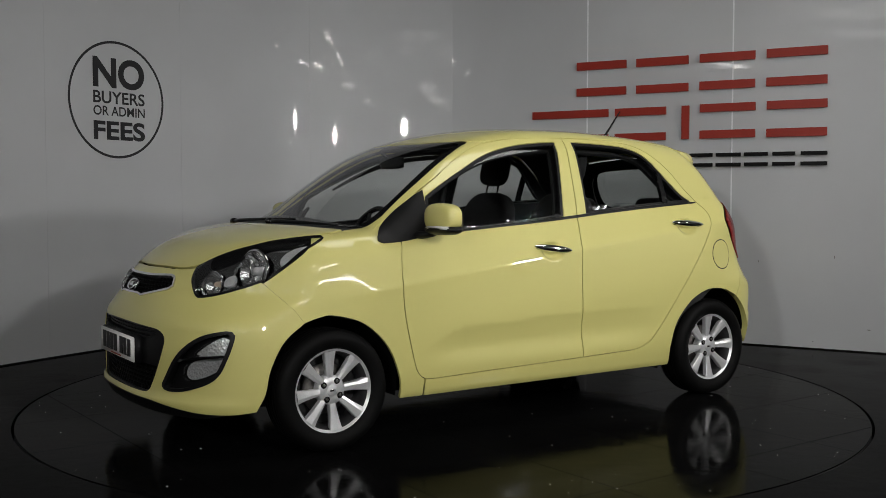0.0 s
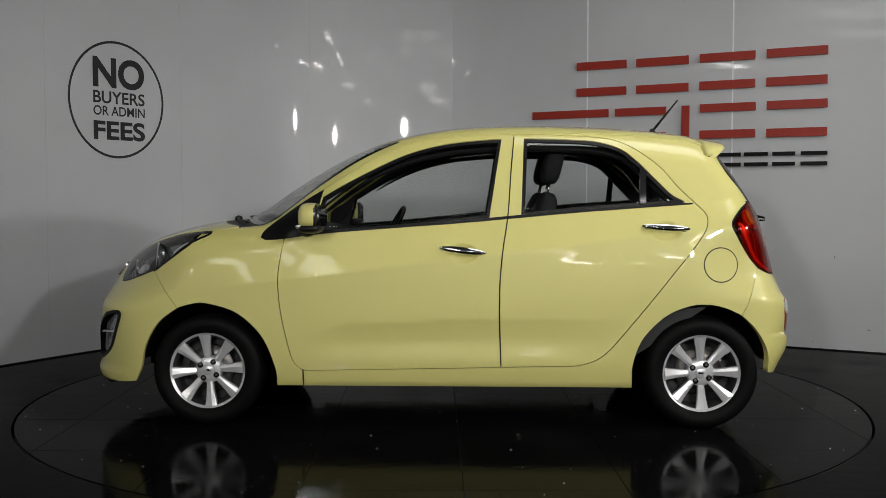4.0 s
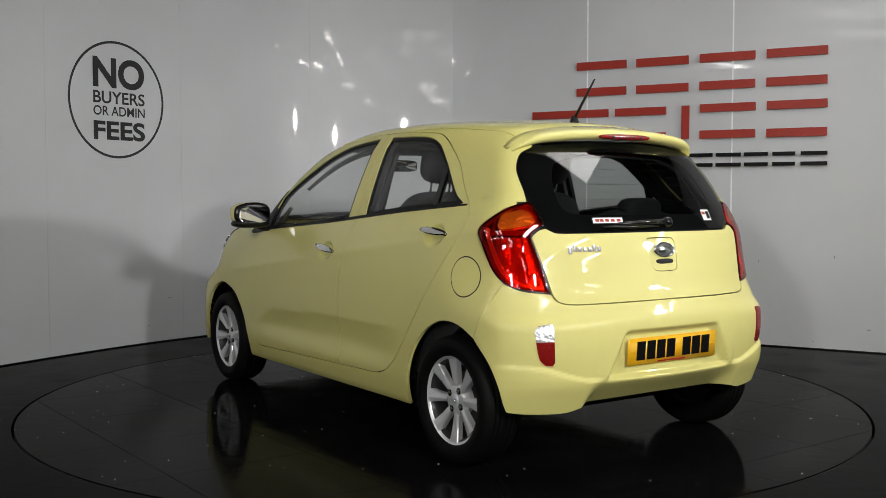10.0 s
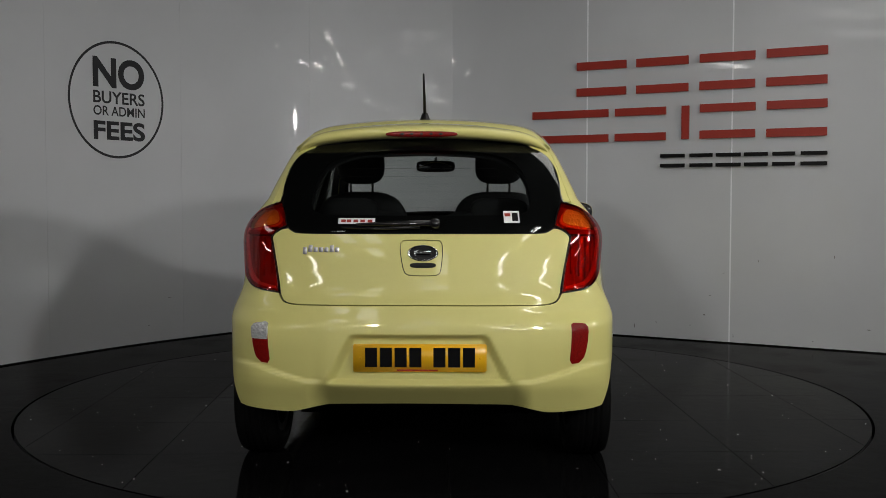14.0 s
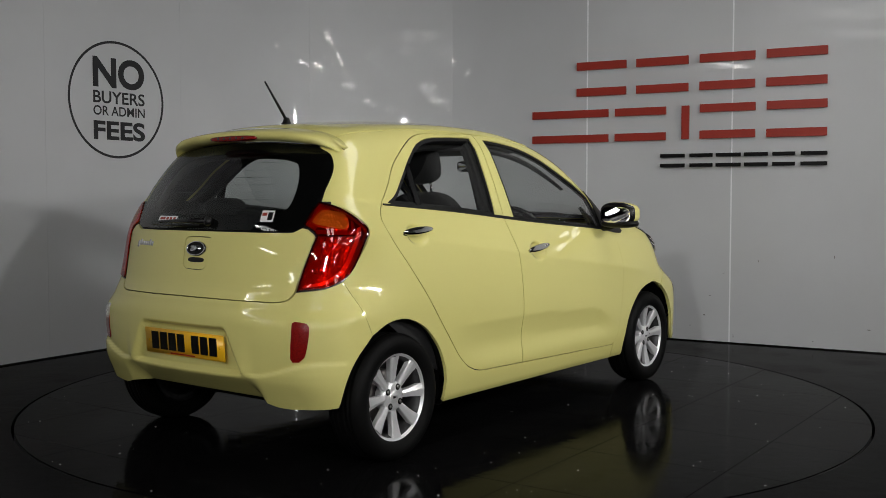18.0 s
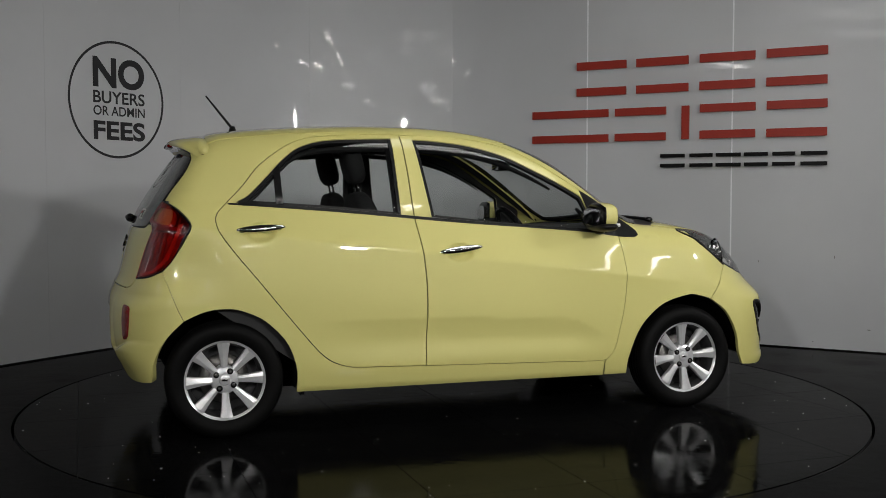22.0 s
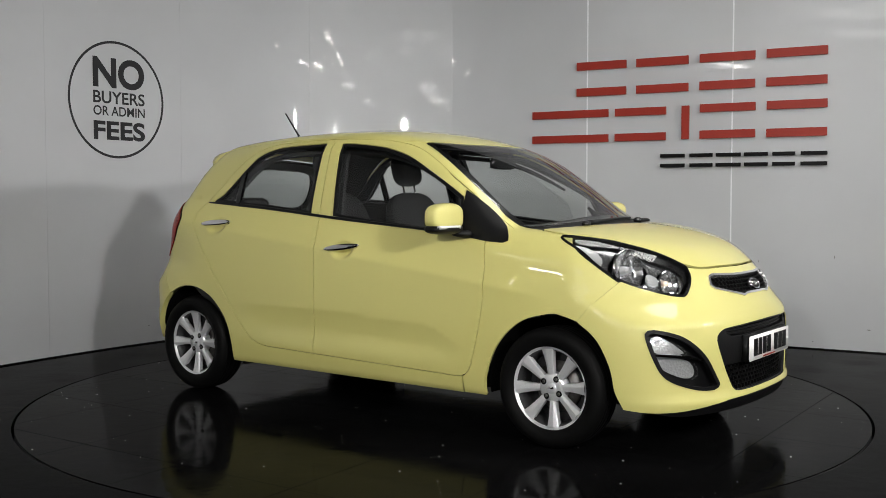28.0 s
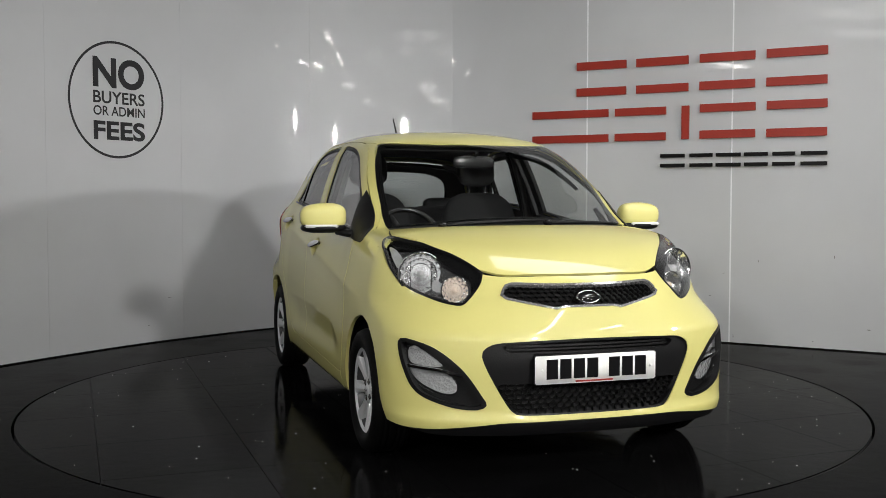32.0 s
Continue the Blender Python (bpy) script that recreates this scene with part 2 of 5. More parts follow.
# ---- the car's form ----
def spline(table):
    """A smooth curve through (a, b) pairs, as a function of arrays."""
    xs = np.array([p[0] for p in table], float)
    ys = np.array([p[1] for p in table], float)
    n = len(xs)
    d = np.diff(ys) / np.diff(xs)
    m = np.empty(n)
    m[0], m[-1] = d[0], d[-1]
    for i in range(1, n - 1):
        if d[i - 1] * d[i] <= 0:
            m[i] = 0
        else:
            w1, w2 = 2 * (xs[i + 1] - xs[i]) + (xs[i] - xs[i - 1]), (xs[i + 1] - xs[i]) + 2 * (xs[i] - xs[i - 1])
            m[i] = (w1 + w2) / (w1 / d[i - 1] + w2 / d[i])

    def value(x):
        x = np.asarray(x, float)
        q = np.clip(x, xs[0], xs[-1])
        i = np.clip(np.searchsorted(xs, q) - 1, 0, n - 2)
        h = xs[i + 1] - xs[i]
        s = (q - xs[i]) / h
        y = ((1 + 2 * s) * (1 - s) ** 2 * ys[i] + s * (1 - s) ** 2 * h * m[i]
             + s * s * (3 - 2 * s) * ys[i + 1] + s * s * (s - 1) * h * m[i + 1])
        return y + np.where(x < xs[0], (x - xs[0]) * m[0], 0) + np.where(x > xs[-1], (x - xs[-1]) * m[-1], 0)
    return value


def ramp(x, a, b):
    s = np.clip((np.asarray(x, float) - a) / (b - a), 0, 1)
    return s * s * (3 - 2 * s)


def smax(a, b, k):
    h = np.maximum(k - np.abs(a - b), 0) / k
    return np.maximum(a, b) + h * h * k / 4


# the car's form: x forward from the middle of the wheelbase, y to its left, z up
TOP = spline([(-1.9, 1.33), (-1.42, 1.398), (-1.26, 1.424), (-.95, 1.459), (-.64, 1.478), (-.41, 1.484), (-.18, 1.481),
              (0, 1.47), (.13, 1.453), (.28, 1.422), (.45, 1.368), (.6, 1.304), (.75, 1.222), (.9, 1.128), (1.05, 1.026),
              (1.13, .988), (1.25, .975), (1.40, .948), (1.56, .9), (1.70, .835), (1.80, .77), (1.9, .63)])
NOSE = spline([(.05, 1.82), (.15, 1.865), (.2, 1.897), (.23, 1.905), (.27, 1.893), (.35, 1.892), (.45, 1.895), (.55, 1.885), (.62, 1.865), (.70, 1.835), (.76, 1.80),
               (.85, 1.74), (.95, 1.65)])
TAIL = spline([(.1, 1.55), (.2, 1.63), (.3, 1.682), (.37, 1.715), (.4, 1.72), (.5, 1.72), (.6, 1.712), (.66, 1.692), (.73, 1.66), (.8, 1.642), (.9, 1.617),
               (.98, 1.59), (1.05, 1.557), (1.13, 1.508), (1.22, 1.446), (1.33, 1.362), (1.45, 1.26)])
PLAN = spline([(-1.7, .66), (-1.6, .725), (-1.5, .775), (-1.4, .797), (-1.3, .80), (-1.19, .797), (-1.0, .794), (-.8, .789), (0, .788), (.8, .789), (1.0, .793),
               (1.19, .797), (1.35, .795), (1.5, .785), (1.65, .765), (1.8, .72)])
BELT = spline([(-1.5, .640), (-1.15, .663), (-.9, .675), (-.25, .687), (.3, .693), (.6, .710), (.9, .733), (1.25, .73), (1.6, .68)])
FLANK = spline([(-.75, .0), (-.6, .0), (-.45, 0), (-.3, .010), (-.2, .026), (-.12, .05), (-.06, .073), (0, .1)])


def belt_z(x):
    return .987 - .086 * np.asarray(x, float)


def side_y(x, z):
    zb = belt_z(x)
    s = z - zb
    low = PLAN(x) - FLANK(s) * (PLAN(x) - BELT(x)) / .1
    rear = ramp(-x, 1.12, 1.42)
    low = low - .042 * rear * ramp(z, .60, .75) * (1 - ramp(z, .78, 1.04)) + .016 * rear * np.exp(-((z - .965) / .09) ** 2)
    low = low - .03 * np.clip((.36 - z) / .2, 0, 2) ** 2 - .035 * ramp(x, 1.3, 1.6) * ramp(z, .5, .75)
    tuck = np.clip((.52 - .03 * ramp(x, -.2, .5) - .10 * ramp(x, .5, .8) - z) / .10, 0, 1)
    low = low - .015 * tuck * (1.5 - .5 * tuck) * (1 - ramp(.41 - z, 0, .11)) * ramp(x, -.9, -.45) * (1 - ramp(x, .5, .82))
    c = z - .965 + .121 * (x + 1.33)
    low = low + .013 * np.exp(-np.sqrt(c * c + .00004) / .06) * ramp(x, -1.5, -1.25) * (1 - ramp(x, .9, 1.25)) - .004
    for hx, hz in ((-.05, .833), (-1.022, .941)):
        low = low - .024 * np.exp(-(((x - hx) / .062) ** 2 + ((z - hz + .002) / .040) ** 2) ** 3)
    u = np.maximum(s, 0)
    high = BELT(x) - .27 * u - .22 * u * u - .18 * u * ramp(-x, .7, 1.4) 
    return np.where(s > 0, high, low)


def solid(x, y, z):
    """Below zero inside the car's outer skin, about a distance in metres outside it."""
    y = np.abs(y)
    bow = .5 * ramp(x, .1, .8) - .25 * ramp(x, 1.0, 1.25)
    top = (z - TOP(x + bow * y * y) + (.14 - .10 * ramp(x, .1, .7)) * y * y + .16 * (1 - .7 * ramp(x, .2, .7)) * y ** 4) * (1 - .12 * ramp(x, .3, .6))
    side = (y - side_y(x, z)) * .95
    rake = ramp(z, .55, .70)
    nose = (x - NOSE(z) + (.20 + .32 * rake) * y * y + (.45 - .02 * rake) * y ** 4) * .93
    tail = (-x - TAIL(z) + (.22 * y * y + .15 * y ** 4) * (1 - .25 * ramp(-z, -.66, -.58))) * .9
    fold = .385 + .06 * ramp(y, .42, .70)
    tail = tail + .62 * smax(.380 - z, 0, .02) * (1 - ramp(y, .36, .45)) + .015 * ramp(z, fold - .014, fold + .008) * np.exp(-np.maximum(z - fold, 0) / .08) * ramp(y, .35, .42)
    tail = tail + .036 * ramp(.268 + .5 * (.556 - z) - y, -.016, .030) * ramp(.572 - z, 0, .026) * ramp(z, .368, .392)
    f = smax(top, side, .10)
    f = smax(f, nose, .10)
    f = smax(f, tail, .09)
    return smax(f, .17 - z - .09 * ramp(x, 1.3, 1.6), .04)


def normals(p):
    e = .004
    g = np.stack([solid(p[:, 0] + e, p[:, 1], p[:, 2]) - solid(p[:, 0] - e, p[:, 1], p[:, 2]),
                  solid(p[:, 0], p[:, 1] + e, p[:, 2]) - solid(p[:, 0], p[:, 1] - e, p[:, 2]),
                  solid(p[:, 0], p[:, 1], p[:, 2] + e) - solid(p[:, 0], p[:, 1], p[:, 2] - e)], -1)
    return g / np.maximum(np.linalg.norm(g, axis=1, keepdims=True), 1e-9)


# charts of the skin: over each, points of the plane lie on the car's outside
def spot(chart, a, b, q):
    if chart == "side":
        return a, q, b
    if chart == "top":
        return a, b, q
    f = np.asarray(a) / .8
    if chart == "nose":
        return .9 + q * np.cos(f), q * np.sin(f), b
    return -.9 - q * np.cos(f), q * np.sin(f), b


def reach(chart, a, b):
    """The outermost point of the skin: 'side' takes (x, z), 'top' (x, y); 'nose' and 'back' take the way round the end and z."""
    a, b = np.atleast_1d(np.asarray(a, float)), np.atleast_1d(np.asarray(b, float))
    lo, hi = {"side": (0, 1.2), "top": (.3, 1.8), "nose": (0, 1.6), "back": (0, 1.4)}[chart]
    lo, hi = np.full(a.shape, lo, float), np.full(a.shape, hi, float)
    for _ in range(34):
        mid = (lo + hi) / 2
        inside = solid(*spot(chart, a, b, mid)) < 0
        lo, hi = np.where(inside, mid, lo), np.where(inside, hi, mid)
    return np.stack([np.broadcast_to(q, a.shape) for q in spot(chart, a, b, (lo + hi) / 2)], -1)


def to_chart(chart, p):
    if chart == "side":
        return p[0], p[2]
    if chart == "top":
        return p[0], p[1]
    return .8 * math.atan2(p[1], (p[0] - .9) if chart == "nose" else -(p[0] + .9)), p[2]


def across(points, frm, to):
    """Outline points carried from one chart to another, over the skin."""
    out = []
    for p in points:
        out.append(to_chart(to, reach(frm, p[0], p[1])[0]) + tuple(p[2:]))
    return out


def skin(chart, outline, holes=(), cell=.025, lift=0.0, deep=.015, gap=0.0, mirror=False):
    """A shell of the car's skin inside an outline: points, faces and normals, with a turned-in rim of that depth."""
    o = outline if isinstance(outline, np.ndarray) else rounded(outline)
    hs = [h if isinstance(h, np.ndarray) else rounded(h) for h in holes]
    if gap:
        o, hs = inset(o, gap), [inset(h, -gap) for h in hs]
    rows = []
    if chart == "side" and cell < .024:
        xs = np.arange(-1.45, 1.25, .014)
        rows = [np.stack([xs + .007 * (k % 2), .965 - .121 * (xs + .007 * (k % 2) + 1.33) + d], 1) for k, d in enumerate((-.02, -.009, 0, .009, .02))]
        for hx, hz in ((-.05, .833), (-1.022, .941)):
            turn = np.linspace(0, 2 * math.pi, 29)[:-1]
            rows += [np.stack([hx + .062 * q * np.cos(turn + q), hz - .002 + .040 * q * np.sin(turn + q)], 1) for q in (.25, .5, .7, .85, 1.0, 1.15, 1.35)]
    flat, faces = fill(o, hs, cell, rows)
    p = reach(chart, flat[:, 0], flat[:, 1])
    n = normals(p)
    p = p + n * lift
    v3 = p.copy()
    test = 0.0
    for f in faces[:60]:
        e = np.cross(v3[f[1]] - v3[f[0]], v3[f[2]] - v3[f[0]])
        test += e @ n[f[0]]
    if test < 0:
        faces = [tuple(reversed(f)) for f in faces]
    count = {}
    for f in faces:
        for i in range(len(f)):
            count[(f[i - 1], f[i])] = count.get((f[i - 1], f[i]), 0) + 1
    verts, norms, out = [tuple(q) for q in p], [tuple(q) for q in n], list(faces)
    if deep:
        rim, base = {}, len(verts)
        for (a, b) in list(count):
            if (b, a) in count:
                continue
            for k in (a, b):
                if k not in rim:
                    rim[k] = len(verts)
                    verts += [tuple(p[k] - n[k] * .0), tuple(p[k] - n[k] * deep)]
                    norms += [(0, 0, 0), (0, 0, 0)]
            out.append((rim[b], rim[a], rim[a] + 1, rim[b] + 1))
    if mirror:
        verts = [(q[0], -q[1], q[2]) for q in verts]
        norms = [(q[0], -q[1], q[2]) for q in norms]
        out = [tuple(reversed(f)) for f in out]
    return verts, out, norms


def band(chart, outline, outer, inner, lift=0.0, deep=.01, mirror=False):
    """A strip of the skin along an outline, from one distance to another inside it, with turned-in edges."""
    o = outline if isinstance(outline, np.ndarray) else rounded(outline)
    a, b = inset(o, outer), inset(o, inner)
    n = len(a)
    pa, pb = reach(chart, a[:, 0], a[:, 1]), reach(chart, b[:, 0], b[:, 1])
    na, nb = normals(pa), normals(pb)
    pa, pb = pa + na * lift, pb + nb * lift
    rows = [pa - na * deep, pa, pa, pb, pb, pb - nb * deep]
    zero = np.zeros_like(na)
    norms = [zero, zero, na, nb, zero, zero]
    verts = [tuple(q) for r in rows for q in r]
    ns = [tuple(q) for r in norms for q in r]
    faces = []
    for k in (0, 2, 4):
        for i in range(n):
            j = (i + 1) % n
            faces.append((k * n + i, k * n + j, (k + 1) * n + j, (k + 1) * n + i))
    e = np.cross(pa[1] - pa[0], pb[0] - pa[0])
    if e @ na[0] < 0:
        faces = [tuple(reversed(f)) for f in faces]
    if mirror:
        verts = [(q[0], -q[1], q[2]) for q in verts]
        ns = [(q[0], -q[1], q[2]) for q in ns]
        faces = [tuple(reversed(f)) for f in faces]
    return verts, faces, ns


def skin_part(name, shells, material, parent, label=""):
    """One part out of one or more shells, shaded by the true form of the skin."""
    verts, faces, norms = [], [], []
    for v, f, n in (shells if isinstance(shells, list) else [shells]):
        o = len(verts)
        verts += v
        norms += n
        faces += [tuple(i + o for i in q) for q in f]
    me = mesh_of(name, verts, faces, material)
    vi = np.empty(len(me.loops), int)
    me.loops.foreach_get("vertex_index", vi)
    me.normals_split_custom_set([norms[i] for i in vi])
    return part(name, None, material, parent, label, mesh=me)


def on_skin(chart, a, b, lift=0.0, mirror=False):
    """A pose on the skin: z outwards, x along the chart's first direction."""
    p = reach(chart, a, b)
    n = normals(p)[0]
    q = reach(chart, a + .01, b)[0]
    n, x = Vector(n), Vector(q - p[0])
    x = (x - n * x.dot(n)).normalized()
    y = n.cross(x)
    m = Matrix((x, y, n)).transposed().to_4x4()
    m.translation = Vector(p[0]) + n * lift
    if mirror:
        m = Matrix.Diagonal((1, -1, 1, 1)) @ m
    return m


def both(points):
    """A half outline from the middle line to the middle line, completed by its mirror image."""
    return list(points) + [(-p[0], p[1]) + tuple(p[2:]) for p in reversed(points) if abs(p[0]) > 1e-6]


def both_top(points):
    return list(points) + [(p[0], -p[1]) + tuple(p[2:]) for p in reversed(points) if abs(p[1]) > 1e-6]


# the backdrop wall runs round the turntable in bent panels about 1.2 m wide; its seams in plan
SEAMS = [(-3.52, -2.2), (-3.55, -1.0), (-3.28, .18), (-2.716, 1.288), (-2.038, 2.259), (-1.14, 3.06), (.078, 3.12), (1.167, 2.584),
         (2.181, 2.018), (3.22, 1.44), (4.27, .86), (5.32, .28)]


def wall_at(k):
    """The plan point of the wall and its direction at k panels from the first seam."""
    i = int(min(max(math.floor(k), 0), len(SEAMS) - 2))
    f = k - i
    p = [np.array(SEAMS[min(max(j, 0), len(SEAMS) - 1)]) for j in (i - 1, i, i + 1, i + 2)]
    m1, m2 = (p[2] - p[0]) / (2 if i else 1), (p[3] - p[1]) / (2 if i < len(SEAMS) - 2 else 1)
    h = ((1 + 2 * f) * (1 - f) ** 2, f * (1 - f) ** 2, f * f * (3 - 2 * f), f * f * (f - 1))
    q = h[0] * p[1] + h[1] * m1 + h[2] * p[2] + h[3] * m2
    d = 6 * f * (f - 1) * (p[1] - p[2]) + (1 - f) * (1 - 3 * f) * m1 + f * (3 * f - 2) * m2
    return q, d / np.linalg.norm(d)


# ---- the hall ----
R_TABLE = 2.243
GROUND = -.010


def build_floor():
    """The hall's floor: one sheet with the round opening of the turntable."""
    n, half = 160, 27.0
    verts, faces = [], []
    for i in range(n):
        a = 2 * math.pi * i / n
        c, s = math.cos(a), math.sin(a)
        k = half / max(abs(c), abs(s))
        verts += [((R_TABLE + .004) * c, (R_TABLE + .004) * s, -.2), ((R_TABLE + .004) * c, (R_TABLE + .004) * s, 0), (4.5 * c, 4.5 * s, 0), (k * c, k * s, 0)]
    for i in range(n):
        a, b = i * 4, (i + 1) % n * 4
        for j in range(3):
            faces.append((a + j, a + j + 1, b + j + 1, b + j))
    f = part("floor", (verts, faces), FLOOR, smooth=False)
    f.matrix_basis = pose(0, 0, GROUND)
    f = tagged(f, "polished black hall floor round a turntable", kind="structure")
    pit = part("turntable_pit", lathe([(.001, -.19), (R_TABLE + .02, -.19)], 64, "z"), GAP)
    tagged(pit, "dark pit under the turntable", kind="structure")


def build_turntable():
    """The disc that carries the car, laid with square tiles."""
    disc = part("turntable", lathe([(.001, -.006), (R_TABLE - .010, -.006), (R_TABLE - .010, -.12)], 160, "z"), GROUT, smooth=False)
    tagged(disc, "round turntable laid with polished black tiles", "turntable")
    circle = [((R_TABLE - .010) * math.cos(2 * math.pi * i / 200), (R_TABLE - .010) * math.sin(2 * math.pi * i / 200)) for i in range(200)]
    pitch, turn = .625, radians(2.5)
    ox, oy = -.065 , .010
    for i in range(-5, 6):
        for j in range(-5, 6):
            x0, y0 = ox + i * pitch, oy + j * pitch
            ring = clip_cell([(x * math.cos(turn) + y * math.sin(turn), -x * math.sin(turn) + y * math.cos(turn)) for x, y in circle],
                             x0 + .0015, x0 + pitch - .0015, y0 + .0015, y0 + pitch - .0015)
            keep = []
            for q in ring:
                if not keep or math.dist(q, keep[-1]) > 1e-4:
                    keep.append(q)
            if len(keep) < 3:
                continue
            k = len(keep)
            c, s = math.cos(turn), math.sin(turn)
            keep = [(x * c - y * s, x * s + y * c) for x, y in keep]
            verts = [(*q, 0) for q in keep] + [(*q, -.006) for q in keep]
            faces = [tuple(range(k))] + [(a, a + k, (a + 1) % k + k, (a + 1) % k) for a in range(k)]
            part("tile", (verts, faces), TILE, disc, smooth=False)
    rng, verts, faces = random.Random(5), [], []
    for _ in range(150):
        a, r, s = rng.uniform(0, 6.283), R_TABLE * math.sqrt(rng.random()), rng.choice((.0016, .002, .0025, .0045))
        x, y, o = r * math.cos(a), r * math.sin(a), len(verts)
        verts += [(x + s * rng.uniform(.6, 1) * math.cos(q), y + s * rng.uniform(.6, 1) * math.sin(q), h) for h in (.0005, .002) for q in (0, 1.26, 2.51, 3.77, 5.03)]
        faces += [tuple(range(o + 5, o + 10))] + [(o + i, o + (i + 1) % 5, o + 5 + (i + 1) % 5, o + 5 + i) for i in range(5)]
    tagged(part("dust_fleck", (verts, faces), PAPER, disc, "scattered pale dust flecks", smooth=False), kind="stuff")
    return disc


def wall_panel(k0, k1, height, gap, thick=.03, n=14):
    """One bent panel of the backdrop."""
    verts, faces = [], []
    for i in range(n + 1):
        k = k0 + gap + (k1 - k0 - 2 * gap) * i / n
        (x, y), (dx, dy) = wall_at(k)
        bx, by = x - dy * thick, y + dx * thick
        verts += [(x, y, GROUND), (x, y, height), (x, y, GROUND), (x, y, height), (bx, by, height), (bx, by, GROUND)]
    for i in range(n):
        a, b = i * 6, i * 6 + 6
        faces += [(a + 1, a, b, b + 1), (a + 4, a + 3, b + 3, b + 4), (a + 5, a + 4, b + 4, b + 5)]
    faces += [(2, 3, 4, 5), tuple(n * 6 + j for j in (5, 4, 3, 2))]
    return verts, faces


def build_backdrop():
    height = 3.7
    n = len(SEAMS) - 1
    verts, faces = [], []
    steps = n * 10
    for i in range(steps + 1):
        (x, y), (dx, dy) = wall_at(n * i / steps)
        for off in (.032, .16):
            verts += [(x - dy * off, y + dx * off, GROUND), (x - dy * off, y + dx * off, height)]
    for i in range(steps):
        a = i * 4
        faces += [(a, a + 4, a + 5, a + 1), (a + 2, a + 3, a + 7, a + 6), (a + 1, a + 5, a + 7, a + 3)]
    wall = part("wall_backdrop", (verts, faces), GAP, smooth=False)
    tagged(wall, "curved backdrop wall clad in glossy white panels", kind="structure")
    for i in range(n):
        p = part("panel", wall_panel(i, i + 1, height, .0004), PANEL, wall)
        p.data.polygons.foreach_set("use_smooth", [i < 42 and i % 3 == 0 for i in range(len(p.data.polygons))])
    # bright joint strips beside two of the seams
    for k in (7, 8):
        v, f = [], []
        for w, o in ((-.004, .001), (.005, .001)):
            (x, y), (dx, dy) = wall_at(k + w)
            v += [(x + dy * o, y - dx * o, GROUND), (x + dy * o, y - dx * o, height)]
        v2 = [(q[0] + wall_at(k)[1][1] * .002, q[1] - wall_at(k)[1][0] * .002, q[2]) for q in v]
        part("joint_strip", (v + v2, [(4, 5, 7, 6), (0, 1, 5, 4), (2, 6, 7, 3)]), JOINT, wall, "white joint strip", smooth=False)
    # scuffs near the foot of the wall
    rng = random.Random(11)
    for _ in range(26):
        k, z = rng.choice((rng.uniform(7.1, 9.6), rng.uniform(3.2, 9.6))), .04 + .75 * rng.random() ** 2
        w, h = rng.uniform(.004, .022), rng.uniform(.0015, .006)
        if rng.random() < .4:
            w, h = h, w
        mark = [(w * rng.uniform(.7, 1) * math.cos(a), h * rng.uniform(.6, 1) * math.sin(a), q) for q in (0, .0006) for a in (0, 1.05, 2.09, 3.14, 4.19, 5.24)]
        part("scuff_mark", on_wall((mark, [(6, 7, 8, 9, 10, 11)] + [(i, (i + 1) % 6, 6 + (i + 1) % 6, 6 + i) for i in range(6)]), k, z, .0008), SCUFF, wall, smooth=False)
    line = []
    for i in range(steps + 1):
        (x, y), (dx, dy) = wall_at(n * i / steps)
        line.append((x + dy * .003, y - dx * .003, GROUND + .004))
    b = part("baseboard", tube(line, .006, 6), SATIN)
    tagged(b, "thin dark seal along the foot of the wall", kind="structure")


def on_wall(shape, k_mid, z_mid, lift, width=1.2):
    """Bends a flat shape (x along the wall, y up, z out) on to the backdrop."""
    out = []
    for x, y, z in shape[0]:
        k = k_mid + x / width
        for _ in range(2):
            (px, py), (dx, dy) = wall_at(k)
        out.append((px + dy * (lift + z), py - dx * (lift + z), z_mid + y))
    return out, shape[1]


def slab(x0, x1, y0, y1, z0, z1, n=6):
    """A bar cut in steps along x, so that it can bend."""
    v, f = [], []
    for i in range(n + 1):
        x = x0 + (x1 - x0) * i / n
        v += [(x, y0, z0), (x, y1, z0), (x, y1, z1), (x, y0, z1)]
    for i in range(n):
        a = i * 4
        for j in range(4):
            f.append((a + j, a + (j + 1) % 4, a + 4 + (j + 1) % 4, a + 4 + j))
    return v, f + [(3, 2, 1, 0), tuple(n * 4 + j for j in range(4))]


def text_shape(words, height, width, bold):
    data = bpy.data.curves.new("words", "FONT")
    data.body, data.size, data.align_x, data.offset, data.resolution_u = words, 1.0, "CENTER", bold, 6
    ob = bpy.data.objects.new("words", data)
    scene.collection.objects.link(ob)
    bpy.context.view_layer.update()
    me = bpy.data.meshes.new_from_object(ob.evaluated_get(bpy.context.evaluated_depsgraph_get()))
    v = np.array([tuple(q.co) for q in me.vertices])
    f = [tuple(q.vertices) for q in me.polygons]
    bpy.data.objects.remove(ob)
    bpy.data.curves.remove(data)
    bpy.data.meshes.remove(me)
    lo, hi = v.min(0), v.max(0)
    v = (v - (lo + hi) / 2) / np.maximum(hi - lo, 1e-6) * (width, height, 0)
    return [tuple(q) for q in v], f


